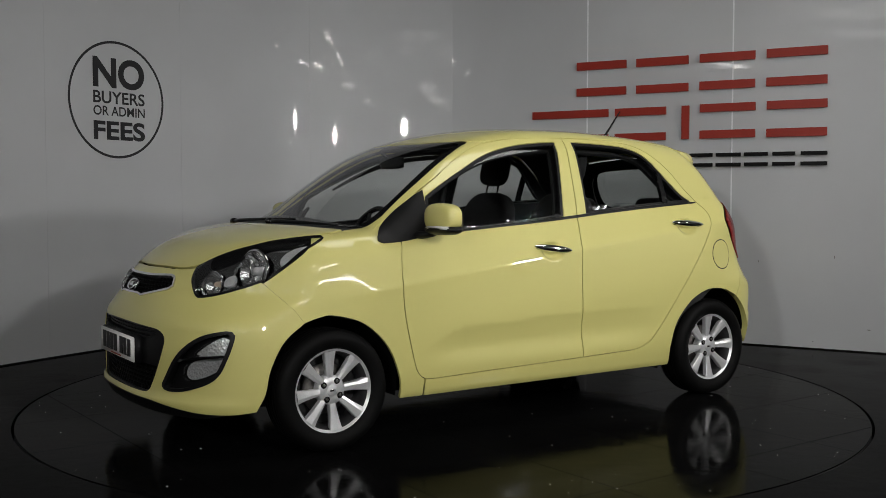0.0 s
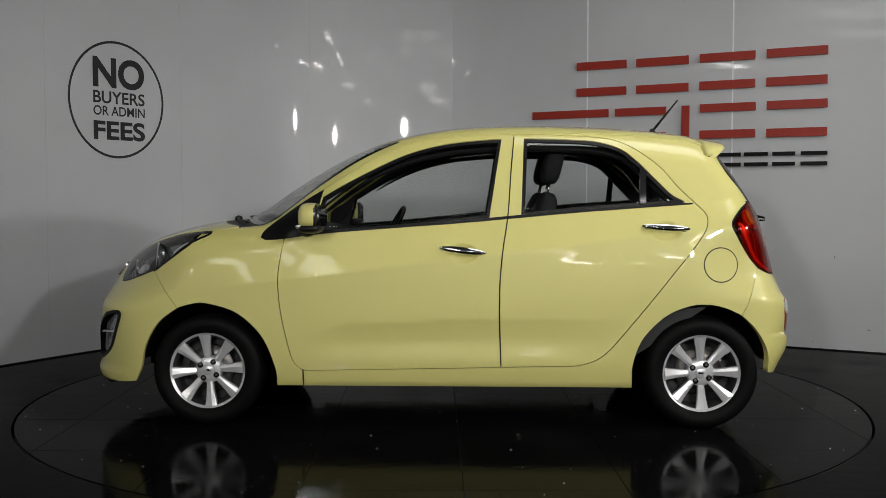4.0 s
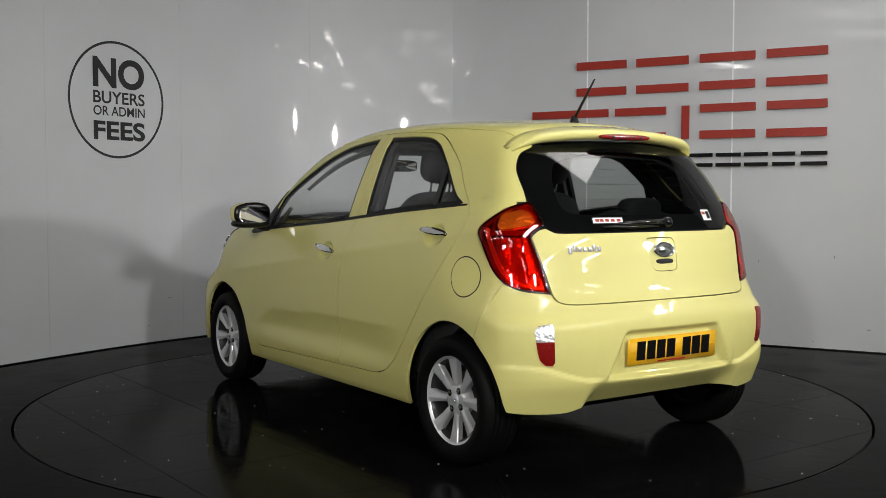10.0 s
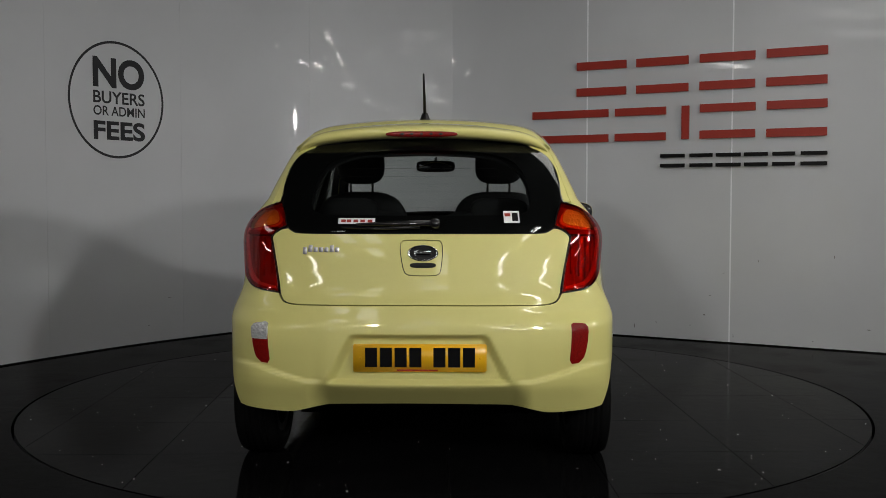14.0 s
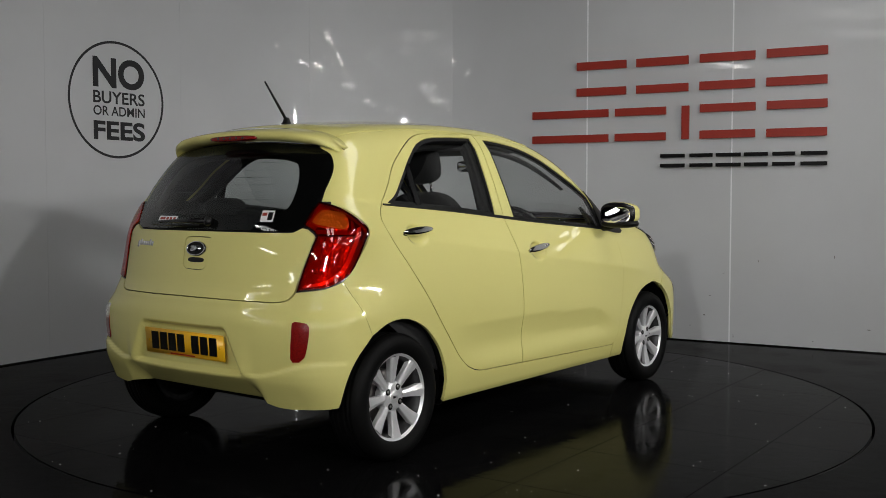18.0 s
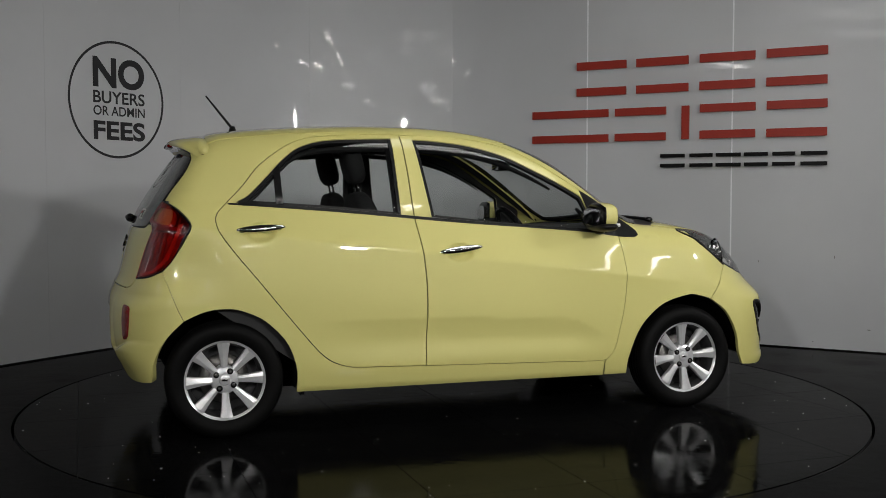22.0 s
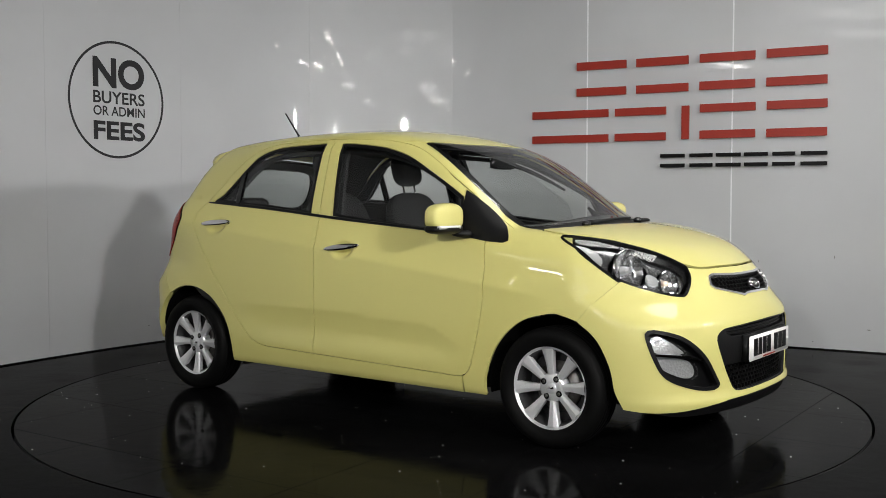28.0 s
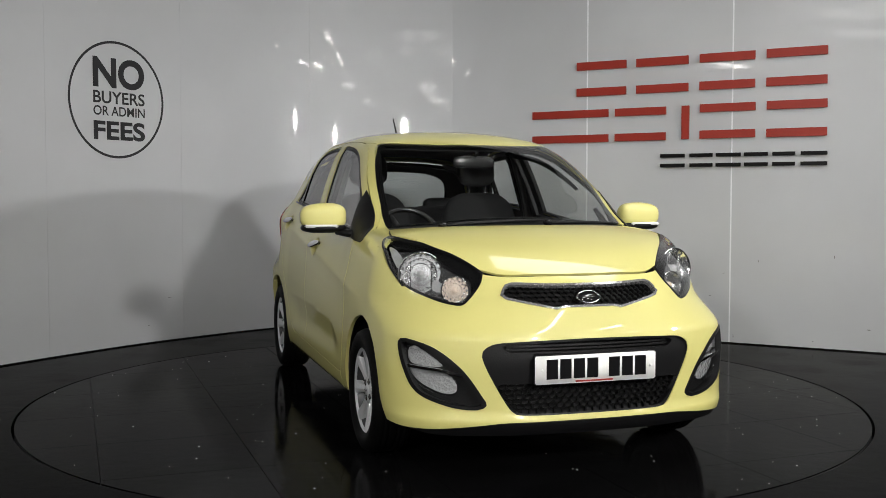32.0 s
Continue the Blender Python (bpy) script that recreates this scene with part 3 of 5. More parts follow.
def build_sign():
    """The round notice on the wall: a ring and four lines of words."""
    sign = part("wall_notice", on_wall(joined(*[([(r * math.cos(a) , r * math.sin(a), z) for a in (2 * math.pi * i / 96, 2 * math.pi * (i + 1) / 96) for r, z in ((.408, .001), (.426, .001))],
                                                 [(0, 1, 3, 2)]) for i in range(96)]), 3.51, 1.812, .002, 1.2), VINYL, smooth=False)
    tagged(sign, "round black vinyl notice of four lines on the white wall", "wall sign")
    for words, z, h, bold in (("NO", 2.005, .222, .035), ("BUYERS", 1.827, .090, .018), ("OR ADMIN", 1.729, .070, .014), ("FEES", 1.587, .138, .03)):
        part("word_line", on_wall(text_shape(words, h, .462, bold), 3.528, z, .0035, 1.2), VINYL, sign, smooth=False)


def build_lettering():
    """The firm's name as plain bars: red for two lines, black for a third."""
    for name, label, material, rows in (
            ("wall_emblem", "large red raised bars of the emblem on the white wall", REDLETTER,
             [(6.932, 7.283, 1.915, 2.187), (7.355, 7.715, 1.915, 2.187), (7.79, 8.144, 1.918, 2.19), (8.213, 8.573, 1.92, 2.193),
              (6.613, 7.158, 1.544, 1.805), (7.206, 7.565, 1.546, 1.805), (7.673, 7.723, 1.549, 1.805), (7.795, 8.149, 1.549, 1.81), (8.218, 8.576, 1.546, 1.812)]),
            ("wall_emblem_line", "row of small black raised bars on the white wall", BLACKLETTER,
             [(7.529, 7.696, 1.334, 1.437), (7.73, 7.881, 1.334, 1.437), (7.903, 8.062, 1.334, 1.437), (8.083, 8.23, 1.334, 1.437), (8.257, 8.393, 1.334, 1.437), (8.426, 8.58, 1.334, 1.437)])):
        top = new(name)
        tagged(top, label, "wall sign")
        for k0, k1, z0, z1 in rows:
            mid, half, h = (k0 + k1) / 2, (k1 - k0) * .6, z1 - z0
            if half < .05:
                part("bar", on_wall(slab(-half, half, -h / 2, h / 2, 0, .018, 2), mid, (z0 + z1) / 2, .012), material, top, smooth=False)
                continue
            w = h * (.235 if material == REDLETTER else .27)
            for z in (z0 + w / 2, z1 - w / 2):
                part("bar", on_wall(slab(-half, half, -w / 2, w / 2, 0, .018), mid, z, .012), material, top, smooth=False)


def build_hall():
    """What closes the hall round the camera: far walls, ceiling, light fittings and an added fill panel."""
    for name, b in (("wall_south", (-9, 9, -25.2, -25, GROUND, 4.6)), ("wall_west", (-9.2, -9, -25, 8, GROUND, 4.6)), ("wall_east", (9, 9.2, -25, 8, GROUND, 4.6)),
                    ("wall_north", (-9, 9, 8, 8.2, GROUND, 4.6))):
        tagged(part(name, box(*b, 0), BACKWALL, smooth=False), "plain grey wall of the hall", kind="structure")
    tagged(part("ceiling", box(-9, 9, -25, 8, 3.95, 4.15, 0), CEIL, smooth=False), "dark hall ceiling", kind="structure")

    def batten():
        fitting = part("strip_light", box(-.11, .11, -.78, .78, .0, .05, .008), PLATEWHITE)
        tagged(fitting, "twin-tube fluorescent ceiling fitting", "ceiling light", "ceiling strip lights")
        for x in (-.055, .055):
            part("tube", moved(lathe([(.001, -.74), (.019, -.74), (.019, .74), (.001, .74)], 10, "y"), Matrix.Translation((x, 0, -.022))), TUBE, fitting, "glowing tube")
        return fitting
    first = batten()
    spots = [(-5.4, -8.2), (2.7, -8.2), (5.4, -8.2), (2.7, -5.2), (5.4, -5.2), (-5.4, -2.2), (7.7, -6.2), (7.7, -9.4), (-7.7, -5.2), (-7.7, -8.4), (-7.7, -1.9)]
    first.matrix_basis = pose(spots[0][0], spots[0][1], 3.9)
    for x, y in spots[1:]:
        copy_thing(first, pose(x, y, 3.9))
    for x, y in ((-4.6, -13.2), (3.1, -12.9), (5.8, -15.2), (-6.5, -16.5), (1.2, -17.6), (-1.9, -20.5)):
        copy_thing(first, pose(x, y, 3.9, 0, 0, 90))
    copy_thing(first, pose(8.22, -1.88, 3.9, 0, 0, -116.6))
    dim = part("dim_light_panel", box(-.25, .25, -.62, .62, 0, .05, .008), PLATEWHITE)
    tagged(dim, "dim narrow ceiling light panel", "ceiling light", "dim ceiling panels")
    part("diffuser", box(-.22, .22, -.59, .59, -.012, .0, 0), DIMPANEL, dim, "glowing diffuser", smooth=False)
    places = [(-1.72, -5.75), (-2.5, -5.6), (-3.6, -7.4), (-2.0, -7.5), (.22, -8.4), (-.32, -8.0), (-1.0, -11.0), (-.3, -9.9), (-5.35, -3.5), (2.3, -11.9), (3.0, -11.9)]
    dim.matrix_basis = pose(*places[0], 3.9)
    for x, y in places[1:]:
        copy_thing(dim, pose(x, y, 3.9))
    # invented panel, out of view: brightens the car's shoulders and bonnet
    p = part("added_fill_panel", box(-1.3, 1.3, -.65, .65, 0, .06, .01), PLATEWHITE)
    tagged(p, "added wide glowing ceiling panel that brightens the car", "ceiling light")
    part("diffuser", box(-1.26, 1.26, -.61, .61, -.012, .0, 0), FILL_PANEL, p, "glowing diffuser", smooth=False)
    p.matrix_basis = pose(1.6, -.9, 3.89)


build_floor()
turntable = build_turntable()
build_backdrop()
build_sign()
build_lettering()
build_hall()


# ---- the car ----
DOOR_TOP = [(.805, 1.030), (.72, 1.09), (.647, 1.141), (.556, 1.198), (.415, 1.287), (.272, 1.355), (.127, 1.39), (-.018, 1.407), (-.163, 1.416)]
DOOR_TOP_REAR = [(-.452, 1.415), (-.597, 1.409), (-.74, 1.397), (-.824, 1.376), (-.906, 1.334), (-1.016, 1.25), (-1.094, 1.156), (-1.172, 1.076),
                 (-1.216, 1.028), (-1.224, .987), (-1.204, .932), (-1.134, .835), (-1.034, .712), (-.923, .573), (-.786, .406), (-.731, .35), (-.676, .316), (-.593, .294)]
B_SEAM = [(-.302, 1.415, 1), (-.285, 1.242), (-.268, 1.016), (-.243, .85), (-.228, .685), (-.227, .518), (-.234, .284, 1)]
DOOR_FOOT = [(.131, .276), (.464, .269), (.686, .264)]
DOOR_NOSE = [(.735, .272), (.773, .313), (.808, .439), (.835, .577), (.844, .714), (.834, .823), (.82, .90, 1)]
FRONT_DOOR = B_SEAM + DOOR_FOOT + DOOR_NOSE + DOOR_TOP
REAR_DOOR = [B_SEAM[0]] + DOOR_TOP_REAR + [(-.426, .289)] + B_SEAM[:0:-1]
FRONT_WINDOW = [(-.236, 1.391, 1), (-.103, 1.382), (.07, 1.359), (.243, 1.31), (.413, 1.229), (.554, 1.155), (.639, 1.105, 1), (.69, .925, 1),
                (.41, .946), (.129, .972), (-.175, 1.005, 1)]
REAR_WINDOW = [(-.352, 1.394, 1), (-.565, 1.387), (-.708, 1.375), (-.819, 1.34), (-.901, 1.276), (-.982, 1.193), (-1.062, 1.113), (-1.125, 1.079, 1), (-.916, 1.065),
               (-.661, 1.047), (-.434, 1.025), (-.335, 1.014, 1)]
REAR_ARCH = [(-.863, .293), (-.892, .392), (-.938, .462), (-1.02, .537), (-1.117, .581), (-1.194, .592), (-1.283, .581), (-1.381, .536)]
REAR_ARCH_LOW = [(-1.455, .459), (-1.501, .373), (-1.513, .286)]
FRONT_ARCH = [(1.333, .567), (1.27, .585), (1.206, .592), (1.068, .556), (.972, .487), (.904, .398), (.857, .271)]
FRONT_ARCH_LOW = [(1.427, .496), (1.49, .385), (1.514, .301)]
SCREEN = [(.42, 0), (.40, .2), (.345, .35), (.285, .480), (.48, .543), (.68, .582), (.85, .598), (.95, .602), (.99, .58), (1.035, .48), (1.085, .3), (1.11, 0)]
HEADLAMP = [(.93, .924), (.889, .931), (.749, .917), (.60, .893), (.45, .845), (.378, .797, 1), (.385, .75), (.43, .683), (.46, .676), (.545, .694), (.68, .742), (.768, .803), (.835, .865)]
TAIL_LAMP = [(.644, 1.083, 1), (.713, 1.063), (.782, 1.02), (.828, .972), (.81, .92), (.76, .81), (.708, .76), (.655, .738), (.558, .724, 1), (.586, .82),
             (.616, .905), (.632, .945), (.62, .965), (.582, .99, 1), (.61, 1.043)]
REAR_GLASS = both([(0, 1.345), (.30, 1.340), (.52, 1.329), (.64, 1.314), (.705, 1.285), (.712, 1.219), (.662, 1.123), (.62, 1.054), (.578, .99), (.535, .966), (.452, .961), (0, .962)])
GRILLE = both([(0, .752), (.12, .752), (.27, .757), (.292, .749), (.306, .714, 1), (.288, .700), (.118, .661, 1), (.09, .668), (0, .668)])
INTAKE = both([(0, .548), (.3, .538), (.345, .522), (.360, .488), (.327, .39), (.272, .275), (.235, .257), (0, .256)])
FOG = [(.628, .53), (.6, .546), (.505, .515), (.42, .435), (.358, .325), (.348, .298), (.375, .281), (.46, .292), (.56, .342), (.605, .43)]


def on_top_line(xs, y):
    """Side-chart points of the skin above the line at that distance from the middle."""
    p = reach("top", np.array(xs, float), np.full(len(xs), y))
    return [(float(q[0]), float(q[2])) for q in p]


def build_car():
    car = new("car")
    tagged(car, "lemon yellow five-door hatchback parked on a turntable", "car")
    pillar = reach("top", np.array([.285, .48, .68, .82, .9]), np.array([.477, .540, .579, .592, .598]))
    screen_edge = [(float(q[0]), float(q[2])) for q in pillar]
    roof_line = on_top_line([.1, -.15, -.4, -.7, -1.0, -1.18], .475)
    frame_outline = ([(.93, .955, 1), (.885, .978)] + DOOR_TOP + [(-.302, 1.415)] + DOOR_TOP_REAR + [(-.426, .289), (-.234, .284)] + DOOR_FOOT
                     + [(.722, .266, 1), (.722, .187, 1), (-.862, .187, 1)] + REAR_ARCH[:-1] + [(-1.375, .542, 1), (-1.403, .60, 1), (-1.464, .762, 1), (-1.413, .824), (-1.363, .904),
                        (-1.333, .968), (-1.347, 1.003), (-1.393, 1.052), (-1.43, 1.075, 1), (-1.40, 1.13), (-1.34, 1.22), (-1.27, 1.305), (-1.2, 1.36, 1)]
                     + roof_line[::-1] + screen_edge[:4] + [(.90, .975, 1), (.94, .950, 1)])
    fender_top = [(float(q[0]), float(q[2])) for q in reach("top", np.array([1.22, 1.15, 1.05, .97]), np.array([.658, .650, .630, .620]))]
    fender_outline = (DOOR_NOSE[:-1] + [(.822, .89), (.83, .93, 1), (.90, .955, 1)] + fender_top[::-1] + [(1.238, .932, 1), (1.28, .878), (1.362, .817), (1.466, .742, 1), (1.476, .734, 1), (1.375, .619, 1)]
                      + [(1.335, .567, 1)] + FRONT_ARCH[1:] + [(.852, .187, 1), (.727, .187, 1), (.727, .266, 1)])
    pillar_back = across([(-1.39, 1.085), (-1.34, 1.19), (-1.24, 1.31)], "side", "back")
    for side, mirror in (("left", False), ("right", True)):
        frame_shell = skin("side", frame_outline, cell=.022, gap=.0012, mirror=mirror)
        corner = skin("back", [(.655, 1.085, 1), (.668, 1.125), (.715, 1.219), (.709, 1.285), (.66, 1.312), (.66, 1.345, 1), (pillar_back[2][0], 1.345, 1), pillar_back[1], (pillar_back[0][0], 1.085, 1)], cell=.02, lift=-.0012, deep=0, mirror=mirror)
        roof_corner = skin("top", [(-1.02, .43, 1), (-1.02, .545, 1), (-1.18, .545, 1), (-1.31, .52, 1), (-1.31, .40, 1)], cell=.02, lift=-.0015, deep=0, mirror=mirror)
        screen_corner = skin("top", [(.10, .44, 1), (.10, .535, 1), (.30, .535, 1), (.52, .60, 1), (.52, .561, 1), (.40, .522, 1), (.315, .488, 1), (.295, .462, 1), (.27, .45, 1)], cell=.015, lift=-.0045, deep=0, mirror=mirror)
        skin_part("side_frame", [frame_shell, corner, roof_corner, screen_corner], PAINT, car)
        upper = [(.93, .955, 1), (.885, .978)] + DOOR_TOP + [(-.302, 1.415)] + DOOR_TOP_REAR[:10] + [(-1.22, .93, 1), (-1.40, .93, 1), (-1.37, 1.06), (-1.33, 1.19), (-1.24, 1.30, 1)] + roof_line[::-1] + screen_edge[:4] + [(.90, .972, 1), (.94, .950, 1)]
        skin_part("pillar_lining", skin("side", upper, cell=.05, lift=-.02, deep=0, mirror=mirror), CABIN, car, "dark pillar lining")
        post = skin("side", [(-.168, .99, 1), (-.228, 1.40, 1), (-.36, 1.40, 1), (-.343, .99, 1)], cell=.05, lift=-.024, deep=0, mirror=mirror)
        rear_post = skin("back", [(.60, .95, 1), (.69, 1.08), (.735, 1.215), (.70, 1.29), (.60, 1.315, 1), (.60, 1.38, 1), (pillar_back[2][0] + .03, 1.36, 1), (pillar_back[1][0] + .03, pillar_back[1][1], 1), (pillar_back[0][0] + .03, .95, 1)], cell=.05, lift=-.022, deep=0, mirror=mirror)
        skin_part("centre_post_lining", post, CABIN, car, "dark post lining")
        skin_part("rear_post_lining", rear_post, CABIN, car, "dark post lining")
        shoulder = skin("top", [(.76, .592, 1), (.85, .600), (1.0, .606), (1.055, .614), (1.068, .622, 1), (1.13, .640), (1.222, .652, 1), (1.222, .712, 1), (1.0, .728), (.76, .72, 1)], cell=.02, lift=-.003, deep=0, mirror=mirror)
        skin_part("front_fender", [skin("side", fender_outline, cell=.022, gap=.0008, lift=-.0015, mirror=mirror), shoulder], PAINT, car)
        for name, outline, window in (("front_door", FRONT_DOOR, FRONT_WINDOW), ("rear_door", REAR_DOOR, REAR_WINDOW)):
            door = skin_part(name, skin("side", outline, [window], cell=.018, gap=.003, mirror=mirror), PAINT, car)
            w = rounded(window)
            skin_part("door_inner", skin("side", inset(rounded(outline), .012), [inset(w, -.004)], cell=.06, lift=-.022, deep=0, mirror=mirror), CABIN, door, "dark inside of the door")
            skin_part("window_seal", band("side", w, -.001, .013, lift=-.004, deep=.02, mirror=mirror), BLACK, door, "black rubber window seal")
            skin_part("window_pane", skin("side", inset(w, .004), cell=.03, lift=-.008, deep=0, mirror=mirror), CLEAR, door, "clear side window glass")
            hx, hz = (-.05, .833) if name == "front_door" else (-1.022, .941)
            m = on_skin("side", hx, hz, .034, mirror)
            bar = egg(.116, .0185, .014, 1, 1, 24, 12)
            tilt = Matrix.Rotation(radians(-7 if name == "front_door" else -4) , 4, "Z")
            part("door_handle", moved(bar, m @ tilt), CHROME, door, "chrome bar handle")
            for dx in (-.085, .085):
                part("handle_foot", moved(egg(.016, .010, .024, 1, 1, 12, 8), m @ tilt @ Matrix.Translation((dx, 0, -.016))), SATIN, door)
            if name == "rear_door":
                bar = [(-.915, 1.258, 1), (-.945, 1.232, 1), (-.938, 1.07, 1), (-.905, 1.068, 1)]
                skin_part("window_divider", skin("side", bar, cell=.04, lift=-.002, deep=.02, mirror=mirror), SATIN, door, "black upright between the panes")
        if not mirror:
            flap = np.array([(-1.279 + .083 * math.cos(2 * math.pi * i / 48), .780 + .083 * math.sin(2 * math.pi * i / 48)) for i in range(48)])
            skin_part("fuel_flap", skin("side", inset(flap, .004), cell=.02, lift=.0022, deep=.004), PAINT, car, "round fuel flap")
            skin_part("flap_gap", band("side", flap, -.001, .006, lift=.0008, deep=.002), GAP, car)
        # black belt strip and the mirror's corner plate
        strip = [(-1.165, 1.074, 1), (-.915, 1.066), (-.66, 1.047), (-.434, 1.027), (-.265, 1.011), (-.011, .988), (.269, .967), (.55, .944), (.70, .932, 1),
                 (.70, .918, 1), (.55, .932), (.269, .953), (-.011, .974), (-.265, .996), (-.434, 1.012), (-.66, 1.032), (-.915, 1.051), (-1.16, 1.068, 1)]
        skin_part("belt_strip", skin("side", strip, cell=.04, lift=.004, deep=.008, mirror=mirror), BLACK, car, "black belt strip under the windows")
        sail = [(.640, 1.136, 1), (.698, 1.104), (.798, 1.037), (.894, .963), (.931, .924), (.937, .905), (.914, .895), (.801, .902), (.686, .920, 1)]
        skin_part("mirror_plate", skin("side", sail, cell=.02, lift=.004, deep=.010, mirror=mirror), BLACK, car, "black corner plate that holds the mirror")
        build_mirror(car, mirror)
        build_headlamp(car, mirror)
        build_tail_lamp(car, mirror)
        build_fog_lamp(car, mirror)
        trim = [(.83, .28, 1), (.83, .92, 1), (.60, 1.10), (.40, 1.235), (.24, 1.318), (.07, 1.368), (-.3, 1.405), (-.6, 1.395), (-.80, 1.36), (-.95, 1.28), (-1.10, 1.15), (-1.28, 1.05, 1), (-1.28, .62, 1), (-.8, .28, 1)]
        w1, w2 = inset(rounded(FRONT_WINDOW), .012), inset(rounded(REAR_WINDOW), .016)
        skin_part("door_trim", skin("side", trim, [w1, w2], cell=.05, lift=-.055, deep=.02, mirror=mirror), CABIN, car, "dark inner door trim")
    # lids and glass
    roof = both_top([(.425, 0, 1), (.405, .2), (.35, .35), (.27, .475, 1), (.1, .503), (-.3, .51), (-.8, .5), (-1.24, .478, 1), (-1.26, .2), (-1.265, 0)])
    skin_part("roof", skin("top", roof, cell=.03, lift=.002, deep=.006), PAINT, car)
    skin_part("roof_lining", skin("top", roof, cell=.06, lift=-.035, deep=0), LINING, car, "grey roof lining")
    screen = rounded(both_top(SCREEN))
    skin_part("windscreen", skin("top", inset(screen, .002), cell=.03, lift=.001, deep=.004), CLEAR, car, "clear windscreen")
    skin_part("windscreen_band", band("top", screen, .0015, .032, lift=-.002, deep=.004), SATIN, car, "black edge band of the windscreen")
    hood = both_top([(1.250, 0), (1.233, .2), (1.195, .36), (1.135, .51), (1.078, .592), (1.068, .614, 1), (1.13, .634), (1.215, .646, 1), (1.36, .577), (1.45, .530), (1.52, .482), (1.645, .398, 1), (1.69, .33), (1.715, .25), (1.738, .1), (1.742, 0)])
    skin_part("bonnet", skin("top", hood, cell=.025, lift=.0015, deep=.012), PAINT, car)
    cowl = both_top([(1.07, 0), (1.045, .3), (1.0, .46), (.95, .56), (.925, .592, 1), (1.0, .602), (1.058, .610, 1), (1.085, .592), (1.145, .51), (1.205, .36), (1.245, .2), (1.262, 0)])
    skin_part("scuttle_panel", skin("top", cowl, cell=.03, lift=-.004, deep=.01), BLACK, car, "black plastic scuttle panel")
    build_wipers(car)
    build_front(car)
    build_rear(car)
    build_spoiler(car)
    build_wheels(car)
    build_cabin(car)
    build_underside(car)
    return car


def build_mirror(car, mirror):
    s = -1 if mirror else 1
    flip = Matrix.Diagonal((1, s, 1, 1))
    shape = egg(.058, .112, .066, .60, .66, 32, 18)
    v = []
    for x, y, z in shape[0]:
        taper = 1 - .12 * max(0, y) / .104
        v.append((x * taper - (.0 if x < 0 else .0), y, max(z, -.046) * taper))
    body = moved((v, shape[1]), flip @ Matrix.Translation((.668, .846, 1.010)))
    cap = [q for q in body[1] if sum(body[0][i][0] for i in q) / len(q) > .640]
    shell = part("door_mirror", (body[0], cap), PAINT, car)
    part("mirror_back", (body[0], [q for q in body[1] if q not in cap]), SATIN, shell, "black rear shell of the mirror")
    low = egg(.056, .110, .026, .6, .8, 28, 10)
    part("mirror_base", moved(low, flip @ Matrix.Translation((.668, .844, .956))), BLACK, shell, "black lower half of the mirror")
    part("mirror_arm", moved(tube([(.72, .69, .93), (.71, .73, .928), (.68, .78, .938)], [.035, .03, .028], 12, flat=.6), flip), BLACK, shell, "black mirror arm")
    part("mirror_indicator", moved(box(.690, .728, .780, .942, .957, .972, .006), flip), PAPER, shell, "clear indicator strip")
    face = [(-.002 + .006 * math.cos(a), .086 * math.copysign(abs(math.cos(a)) ** .6, math.cos(a)), .043 * math.copysign(abs(math.sin(a)) ** .6, math.sin(a))) for a in [2 * math.pi * i / 32 for i in range(32)]]
    part("mirror_rim", moved((face + [(q[0] + .02, q[1] * 1.1, q[2] * 1.1) for q in face], [(i, (i + 1) % 32, (i + 1) % 32 + 32, i + 32) for i in range(32)]), flip @ Matrix.Translation((.612, .846, 1.004))), SATIN, shell)
    part("mirror_glass", moved((face, [tuple(range(32))]), flip @ Matrix.Translation((.6115, .846, 1.004))), MIRROR, shell, "mirror glass", smooth=False)


def bowl(radius, depth, n=20):
    """A reflector bowl of flat facets in rings, each ring turned by half a facet."""
    verts, faces = [], []
    rings = [1, .78, .56, .34, .16]
    for j, q in enumerate(rings):
        verts += [(radius * q * math.cos(2 * math.pi * (i + j / 2) / n), radius * q * math.sin(2 * math.pi * (i + j / 2) / n), -depth * (1 - q * q)) for i in range(n)]
    for j in range(len(rings) - 1):
        for i in range(n):
            a, b, c, d = j * n + i, j * n + (i + 1) % n, (j + 1) * n + i, (j + 1) * n + (i - 1) % n
            faces += [(a, b, c), (a, c, d)]
    return verts, faces + [tuple((len(rings) - 1) * n + i for i in range(n))]


